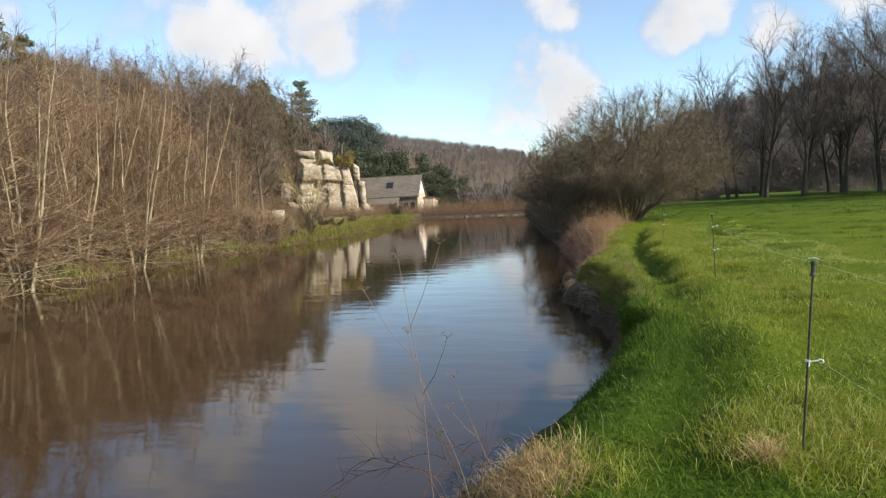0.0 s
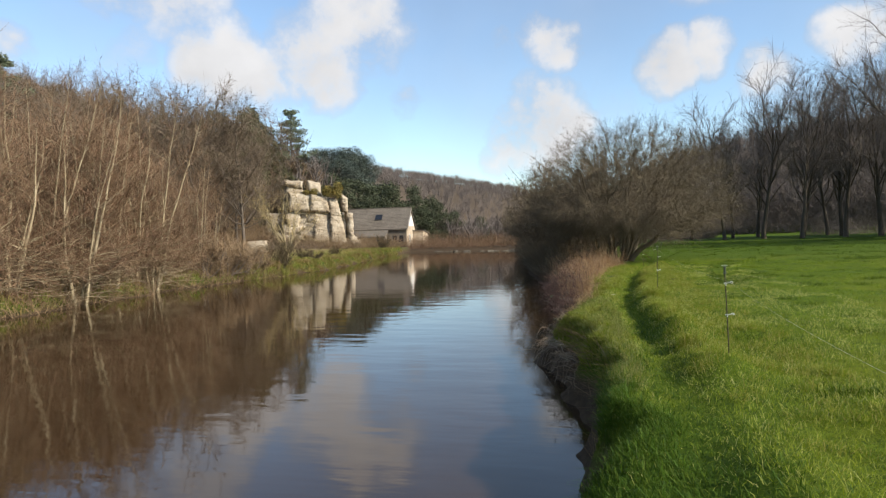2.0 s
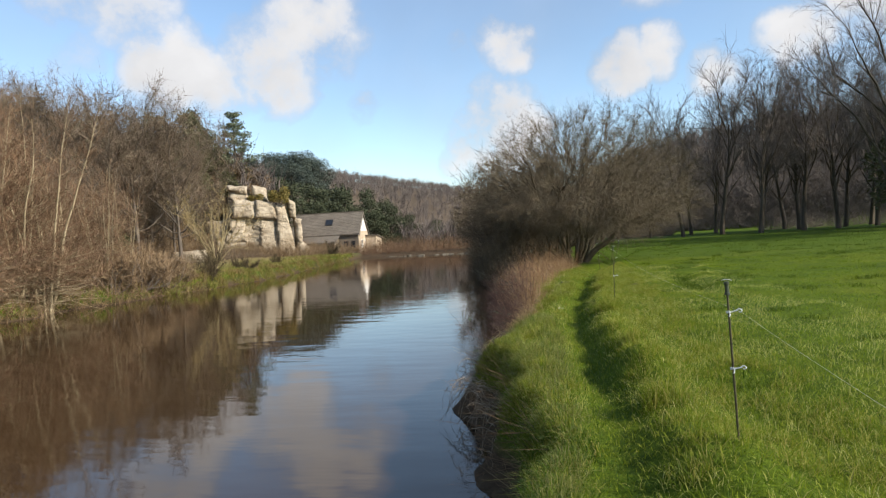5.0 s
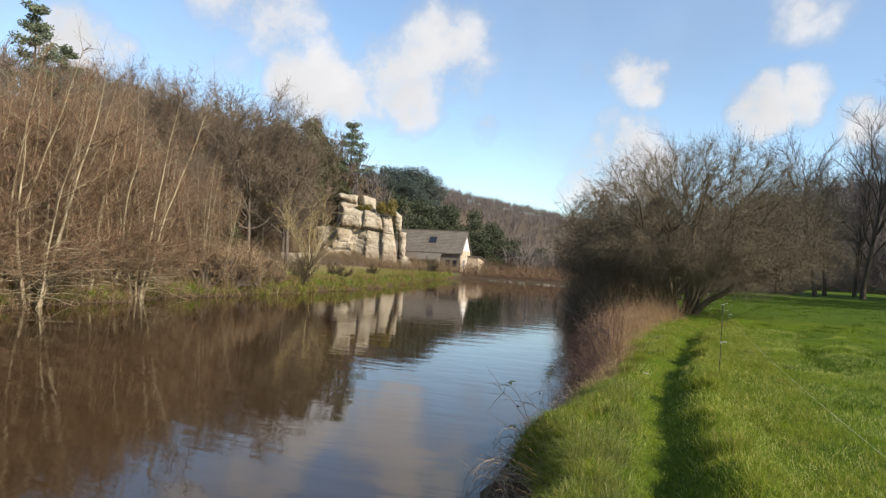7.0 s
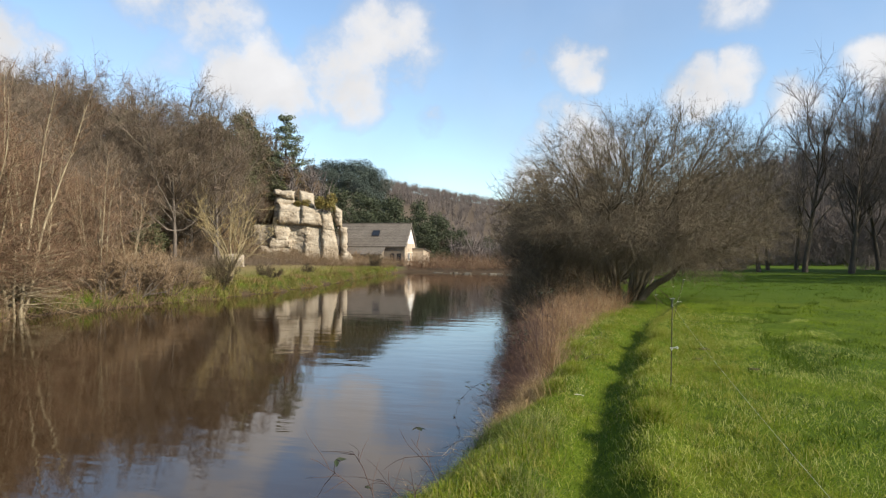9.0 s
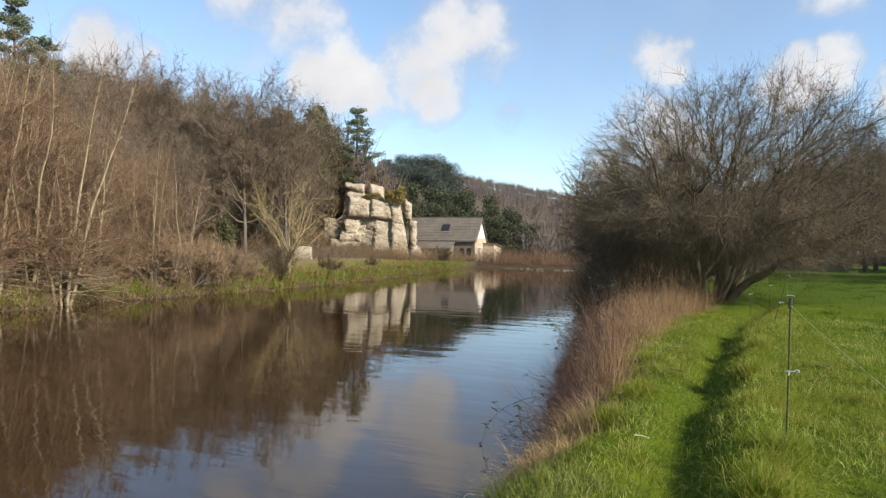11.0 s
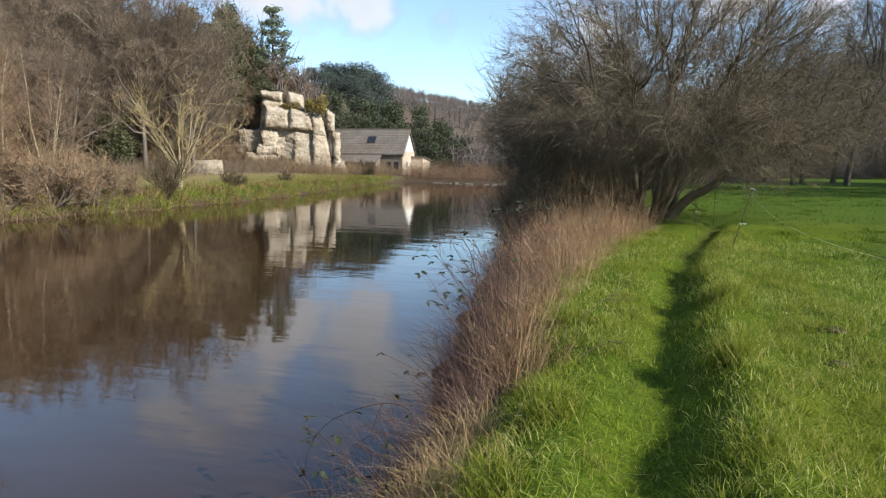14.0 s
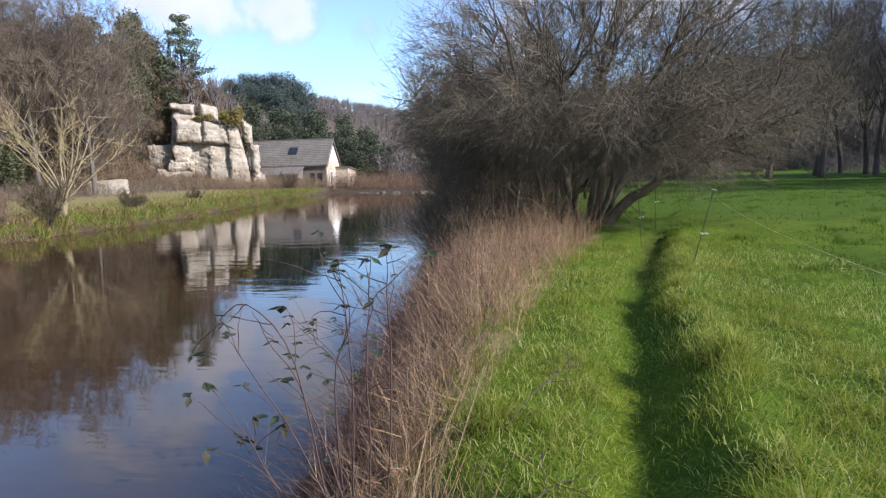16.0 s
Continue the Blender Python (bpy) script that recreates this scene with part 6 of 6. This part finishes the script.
def bramble(seed, x, y, canes, reach, rise, leaves, label, away=-1.0, arches=(), arch=1.0):
    """Arching prickly canes with a few dark leaves in threes."""
    g = np.random.default_rng(seed)
    t = thing("bramble", Matrix.Translation((x, y, float(height(x, y)))), label, "bramble", "bank brambles")
    spots = []
    for c in range(canes):
        a = g.normal(math.pi if away < 0 else 0, 0.8)
        L = reach * g.uniform(0.7, 1.2)
        line = bough(g, (g.normal(0, 0.15), g.normal(0, 0.15), -0.05), (0.3 * math.cos(a), 0.3 * math.sin(a), 1.3 * rise), L, 14, 0.07, (-0.06 - 0.12 * g.random()) * arch)
        if c < len(arches):
            hop = np.array(arches[c])
            u = np.linspace(0, len(hop) - 1, 15)
            line = np.stack([np.interp(u, np.arange(len(hop)), hop[:, q]) for q in range(3)], 1) + g.normal(0, 0.008, (15, 3))
            line[1:-1] = (line[:-2] + 2 * line[1:-1] + line[2:]) / 4
        tubes = [tube(line, np.linspace(0.0046, 0.0015, 15), 5)]
        for q in range(5):
            i = g.integers(4, 13)
            s = bough(g, line[i], unit(line[i] - line[i - 1]) + g.normal(0, 0.7, 3), g.uniform(0.12, 0.4), 5, 0.15, -0.03)
            tubes.append(tube(s, np.linspace(0.0028, 0.001, 6), 4))
            spots.append(s[-1])
        spots.append(line[-1])
        v, f = join(tubes)
        part("cane", np_mesh("cane", v, f, M_BRAMBLE, True), t)
    spots = np.array(spots)
    k = g.permutation(len(spots))[:leaves]
    for p in spots[k]:
        V, F = [], []
        for j in range(3):
            a = g.uniform(0, 6.28) + j * 2.1
            u = np.array([math.cos(a), math.sin(a), g.uniform(-0.7, 0.1)])
            w = unit(np.cross(u, [0, 0, 1.0]) + g.normal(0, 0.2, 3))
            s = g.uniform(0.035, 0.068)
            z = np.zeros(3)
            at = len(V)
            V += [z, u * s * .5 + w * s * .38, u * s * 1.2, u * s * .5 - w * s * .38, u * s * .55 - np.array([0, 0, s * .12])]
            F += [(at, at + 1, at + 4), (at + 1, at + 2, at + 4), (at + 2, at + 3, at + 4), (at + 3, at, at + 4)]
        part("leaf", np_mesh("leaf", np.array(V), np.array(F), M_BRAMBLELEAF), t).location = p
    return t


def grow_brambles():
    z0 = float(height(0.1, 21.6))
    habit = [[(0.1, 0.9), (0.0, 1.6), (-0.1, 1.9), (-0.28, 2.02), (-0.4, 1.92), (-0.46, 1.78)], [(0.0, 0.9), (-0.2, 1.15), (-0.33, 1.38), (-0.5, 1.62)], [(0.1, 0.9), (-0.03, 1.2), (-0.2, 1.5), (-0.36, 1.74), (-0.42, 1.82)],
             [(0.1, 1.0), (-0.1, 1.6), (-0.27, 1.83), (-0.3, 1.92)], [(0.2, 1.0), (0.2, 1.65), (0.22, 1.9), (0.25, 2.15)], [(0.1, 1.0), (0.12, 1.65), (0.1, 1.9), (0.07, 2.15)], [(0.25, 1.0), (0.3, 1.75), (0.28, 2.0), (0.29, 2.2)],
             [(0.0, 1.0), (-0.02, 1.6), (0.07, 1.78), (0.1, 1.92), (0.0, 2.08)]]
    bramble(501, 0.1, 21.6, 11, 1.1, 0.55, 46, "leggy bramble with dark leaves arching over the water", -1.0,
            [[(x - 0.1, -0.3 + 0.05 * k, z - z0) for x, z in line] for k, line in enumerate(habit)], 0.35)
    bramble(503, -0.3, 23.6, 8, 1.3, 0.6, 30, "leggy bramble with dark leaves arching over the water", arch=0.4)
    bramble(504, -0.1, 19.4, 10, 0.8, 0.8, 12, "thin bramble canes among dry stems")
    z2 = float(height(-0.6, 1.7))
    low = [[(-0.05, 0.85), (-0.2, 1.02), (-0.42, 1.07), (-0.62, 1.0), (-0.74, 0.84), (-0.76, 0.66)], [(0.0, 0.8), (-0.1, 0.95), (-0.3, 0.98), (-0.55, 0.93), (-0.8, 0.80)], [(0.1, 0.8), (0.05, 1.0), (-0.02, 1.16), (-0.12, 1.26)],
           [(0.15, 0.8), (0.02, 0.98), (-0.2, 1.04), (-0.38, 0.96), (-0.5, 0.8)], [(0.2, 0.8), (0.24, 1.02), (0.22, 1.2)], [(0.1, 0.75), (-0.15, 0.86), (-0.4, 0.9), (-0.7, 0.96), (-0.86, 0.92)], [(0.3, 0.8), (0.2, 0.95), (0.0, 1.05), (-0.25, 1.12), (-0.32, 1.18)]]
    bramble(505, -0.6, 1.7, 9, 0.8, 0.6, 3, "bare red-brown bramble canes on the bank", -1.0,
            [[(0.0, 0.0, 0.0)] + [(x, -0.12 + 0.05 * k, z - z2) for x, z in line] for k, line in enumerate(low)])
    bramble(506, -1.0, 26.5, 7, 1.2, 0.7, 14, "leggy bramble with dark leaves arching over the water", arch=0.5)
    bramble(508, 0.78, 21.45, 2, 0.7, 0.3, 0, "dark trailing bramble cane lying over the grass", 1.0,
            [[(0.0, 0, 0.02), (0.12, 0.12, 0.12), (0.26, 0.28, 0.17), (0.40, 0.45, 0.13), (0.46, 0.52, 0.08)], [(-0.1, 0.9, 0.05), (0.08, 1.2, 0.25), (0.28, 1.5, 0.34), (0.42, 1.7, 0.30)]])
    z1 = float(height(-0.1, 20.4))
    bramble(509, -0.1, 20.4, 4, 0.6, 0.5, 9, "dark bramble cane arching down into the water", -1.0,
            [[(0.0, 0.0, 0.02), (-0.12, 0.05, 0.74 - z1), (-0.36, 0.02, 0.80 - z1), (-0.60, 0.0, 0.72 - z1), (-0.86, 0.1, 0.56 - z1), (-1.08, 0.2, 0.32 - z1), (-1.2, 0.3, 0.02 - z1)],
             [(0.0, 0.1, 0.0), (-0.2, 0.1, 0.55 - z1), (-0.5, 0.1, 0.5 - z1), (-0.75, 0.1, 0.3 - z1)]])
    bramble(507, 0.0, 14.2, 6, 0.7, 0.5, 4, "thin bare bramble canes over the bank")


def dead_tangle(seed, x, y, canes, reach):
    """Bleached dead canes that loop from the bank's lip down to the water."""
    g = np.random.default_rng(seed)
    t = thing("dead_bramble", Matrix.Translation((x, y, float(height(x, y)))), "bleached dead bramble canes looping over the bank", "bramble", "dead brambles")
    for c in range(canes):
        out, along_y, rise = -reach * g.uniform(0.3, 1.0), g.normal(0, 0.3), g.uniform(0.0, 0.16)
        u = np.linspace(0, 1, 12)
        line = np.stack([out * u ** 0.7, along_y * u, rise * 4 * u * (1 - u) - (float(height(x, y)) - g.uniform(0.0, 0.6)) * u ** 1.6], 1)
        line = line + np.array([g.normal(-0.05, 0.12), g.normal(0, 0.4), -0.03]) + np.cumsum(g.normal(0, 0.016, (12, 3)), 0)
        tubes = [tube(line, np.linspace(0.0045, 0.0018, 12), 5)]
        for q in range(4):
            i = g.integers(3, 11)
            tubes.append(tube(bough(g, line[i], unit(line[i] - line[i - 1]) + g.normal(0, 0.8, 3), g.uniform(0.1, 0.35), 4, 0.2, -0.05), np.linspace(0.0024, 0.001, 5), 4))
        part("cane", np_mesh("dead_cane", *join(tubes), M_DEADCANE, True), t)


def lying_stick(x, y, turn, length):
    """A bleached twig dropped on the grass."""
    g = np.random.default_rng(530)
    line = bough(g, (0, 0, 0), (math.cos(turn), math.sin(turn), 0.05), length, 6, 0.08, 0.0)
    ob = tagged(new("fallen_twig", np_mesh("fallen_twig", *tube(line, np.linspace(0.006, 0.003, 7), 6), M_TWIGPALE, True)), "short bleached twig lying on the grass", "twig")
    ob.matrix_basis = Matrix.Translation((x, y, float(height(x, y)) + 0.06))


def umbel_stalk(seed, x, y, tall, lean, heads):
    """A dead hogweed stalk with its bare spoked heads."""
    g = np.random.default_rng(seed)
    z = float(height(x, y))
    t = thing("dead_hogweed", Matrix.Translation((x, y, z)), "bleached dead hogweed stalk with bare spoked heads", "plant", "dead stalks")
    line = bough(g, (0, 0, -0.05), lean, tall, 9, 0.05, 0.0)
    part("stalk", np_mesh("stalk", *tube(line, np.linspace(0.0032, 0.0015, 10), 6), M_STALK, True), t)
    ends = [line[-1]]
    for k in range(heads - 1):
        i = 5 + k % 4
        s = bough(g, line[i], unit(line[i] - line[i - 1]) + np.array([g.choice([-0.9, 0.9]), g.normal(0, 0.5), 0.1]), tall * 0.28, 5, 0.08, 0.06)
        part("side_stalk", np_mesh("side_stalk", *tube(s, np.linspace(0.0024, 0.0014, 6), 5), M_STALK, True), t)
        ends.append(s[-1])
    for e in ends:
        n = 16
        a = np.arange(n) * 2.4
        d = unit(np.stack([np.cos(a) * 0.9, np.sin(a) * 0.9, 0.5 + 0.5 * g.random(n)], 1))
        P = np.repeat(e[None], n, 0)
        m1 = slivers(P, d, 0.045, np.full(n, 0.0009))
        tips = P + d * 0.042
        k = np.repeat(np.arange(n), 5)
        m2 = slivers(tips[k], unit(d[k] + g.normal(0, 0.6, (len(k), 3))), 0.012, np.full(len(k), 0.0008))
        part("flower_head", np_mesh("flower_head", *join([m1, m2]), M_STALK), t)
    return t


# ---- the electric fence ----


def fence_post(clips=(0.545,)):
    p = thing("fence_post", Matrix(), "thin olive electric-fence post with white clips in the grass", "fence post", "electric fence")
    g = np.random.default_rng(1)
    line = np.array([(0, 0, -0.15), (0.002, 0, 0.3), (0, 0.003, 0.75), (0, 0, 1.13)])
    part("stake", np_mesh("stake", *tube(line, [0.008, 0.008, 0.0075, 0.007], 8), M_POST, True), p)
    rim = ((1.05, 0.0), (1.05, 0.019), (1.063, 0.018), (1.068, 0.014), (1.115, 0.013), (1.122, 0.018), (1.137, 0.017), (1.143, 0.0))
    bm = bmesh.new()
    rings = [[bm.verts.new((r * math.cos(k * 0.6283), r * math.sin(k * 0.6283), z)) for k in range(10)] if r else [bm.verts.new((0, 0, z))] for z, r in rim]
    for lo, hi in zip(rings, rings[1:]):
        for k in range(10):
            q = [lo[k % len(lo)], lo[(k + 1) % len(lo)], hi[(k + 1) % len(hi)], hi[k % len(hi)]]
            bm.faces.new([v for m, v in enumerate(q) if v not in q[:m]])
    bm_part("cap", bm, M_CAP, p, "dark green plastic insulator cap")
    part("strap", np_mesh("strap", *tube(np.array([(-0.032, 0, 1.150), (0.0, 0.004, 1.156), (0.034, 0, 1.148)]), [0.0025, 0.003, 0.0025], 6), M_CLIP, True), p, "pale wire keeper on the cap")
    for z in clips:
        a = np.linspace(0, 1.7 * math.pi, 11)
        ring = np.stack([0.016 * np.cos(a), 0.016 * np.sin(a), np.full(11, z) + np.linspace(0, 0.012, 11)], 1)
        arm = np.array([(-0.014, -0.012, z), (0.02, -0.012, z + 0.006), (0.06, -0.004, z + 0.016)])
        loop = np.linspace(-0.6 * math.pi, 1.1 * math.pi, 9)
        hook = np.stack([0.068 + 0.016 * np.cos(loop), np.zeros(9), z + 0.014 + 0.011 * np.sin(loop)], 1)
        tail = np.array([(0.008, -0.016, z + 0.004), (0.012, -0.018, z - 0.012), (0.006, -0.018, z - 0.026)])
        part("clip", np_mesh("clip", *join([tube(ring, np.full(11, 0.004), 5), tube(arm, np.full(3, 0.0042), 5), tube(hook, np.full(9, 0.004), 5), tube(tail, [0.004, 0.0045, 0.003], 5)]), M_CLIP, True), p, "white plastic wire clip")
    return p


def wire(name, a, b, sag, r=0.0008):
    a, b = np.array(a, float), np.array(b, float)
    u = np.linspace(0, 1, 25)[:, None]
    pts = a + (b - a) * u
    pts[:, 2] -= (4 * sag * u * (1 - u))[:, 0]
    tagged(new("fence_wire", np_mesh("fence_wire", *tube(pts, np.full(25, r), 5), M_WIRE, True)), "pale sagging electric-fence wire", "wire", "fence wires")


def make_fence():
    spots = [(1.63, 1.92, 1.05, 3.5, 1.08), (2.20, 9.04, 1.0, -1.6, 1.15), (2.12, 18.55, 1.0, 0.8, 1.07), (2.78, 28.0, 0.95, 14.0, 1.05), (3.3, 35.5, 0.95, 0.0, 1.05), (2.75, -6.0, 1.0, 0.0, 1.05), (2.55, 31.8, 0.8, -4.0, 1.05)]
    first, twin = fence_post(), fence_post((0.93, 0.545))
    tops = []
    for i, (x, y, s, lean, z) in enumerate(spots):
        m = Matrix.Translation((x, y, z)) @ Matrix.Rotation(radians(lean), 4, "Y") @ Matrix.Rotation(radians(-25), 4, "Z") @ Matrix.Diagonal((1, 1, s, 1))
        if i == 0:
            first.matrix_basis = m
        elif i == 1:
            twin.matrix_basis = m
        else:
            copy_thing(first, m)
        tops.append((m @ Vector((0.0, 0, 1.13)), m @ Vector((0.068, 0, 0.557)), m @ Vector((0.068, 0, 0.942))))
    # top wires run from cap to cap, the slack ones through the clips
    for a, ka, c, kc, sag in ((5, 0, 0, 0, 0.05), (0, 0, 1, 2, 0.06), (1, 2, 2, 0, 0.08), (2, 0, 3, 0, 0.15), (3, 0, 4, 0, 0.2), (5, 1, 0, 1, 0.08)):
        wire("fence_wire", tops[a][ka], tops[c][kc], sag)


def soil_patches():
    g = np.random.default_rng(600)
    for x, y, s in ((2.97, 22.6, 0.11), (3.5, 20.9, 0.09), (2.75, 21.6, 0.08)):
        bm = bmesh.new()
        bmesh.ops.create_icosphere(bm, subdivisions=3, radius=1)
        for v in bm.verts:
            n = noise.fractal(v.co * 2.5 + Vector((x, y, 0)), 0.8, 2, 4)
            v.co = Vector((v.co.x * s * (1 + .4 * n), v.co.y * s * .8 * (1 + .4 * n), v.co.z * 0.022 + 0.02 * n))
        ob = tagged(bm_part("molehill", bm, M_SOILHEAP, None, smooth=True), "small heap of bare brown soil in the grass", "molehill", "molehills")
        ob.matrix_basis = Matrix.Translation((x, y, float(height(x, y)) + 0.01))


grow_grass()
grow_reeds()
droop_stems()
grow_brambles()
for i, (tx, ty, tn, tr) in enumerate(((0.20, 12.7, 20, 0.5), (-0.05, 13.7, 26, 0.5), (-0.15, 14.7, 26, 0.5), (-0.1, 15.8, 22, 0.45), (0.35, 12.0, 6, 0.3), (0.0, 17.2, 12, 0.4), (0.0, 18.8, 14, 0.45))):
    dead_tangle(540 + i, tx, ty, tn, tr)
lying_stick(0.92, 18.3, 0.2, 0.13)
umbel_stalk(520, -0.36, 1.5, 1.4, (-0.2, 0.0, 1.0), 1)
umbel_stalk(521, -0.6, 1.5, 2.0, (-0.14, 0.0, 1.0), 4)
umbel_stalk(522, -0.18, 1.65, 1.0, (-0.3, 0.0, 1.0), 2)
make_fence()
soil_patches()


def bank_bushes():
    """Low twiggy bushes along the far bank."""
    for i, (x, y, s) in enumerate(((-22.9, 45.2, 1.3), (-23.6, 52.5, 0.6), (-29.6, 88.0, 1.2), (-26.4, 56.0, 0.7), (-26.8, 64.0, 0.6))):
        g = np.random.default_rng(700 + i)
        tubes, lines = [], []
        for k in range(14):
            a = k * 2.4
            b = bough(g, (0.1 * math.cos(a), 0.1 * math.sin(a), -0.1), (0.5 * math.cos(a), 0.5 * math.sin(a), 1), 1.7 * s * g.uniform(0.6, 1.1), 6, 0.12, 0.0)
            tubes.append(tube(b, np.linspace(0.02, 0.006, 7), 4))
            lines.append(b)
        crown = bare_crown(g, lines, 450, 2400, 0.4 * s, 0.25 * s, 0.009, 0.007, 0.6, 0.1)
        scatter_tree("bank_bush", "dark twiggy bush at the far water's edge", "bush", "bank bushes", place(x, y), tubes, crown, M_DARKBARK, M_BUSHTWIG)


bank_bushes()
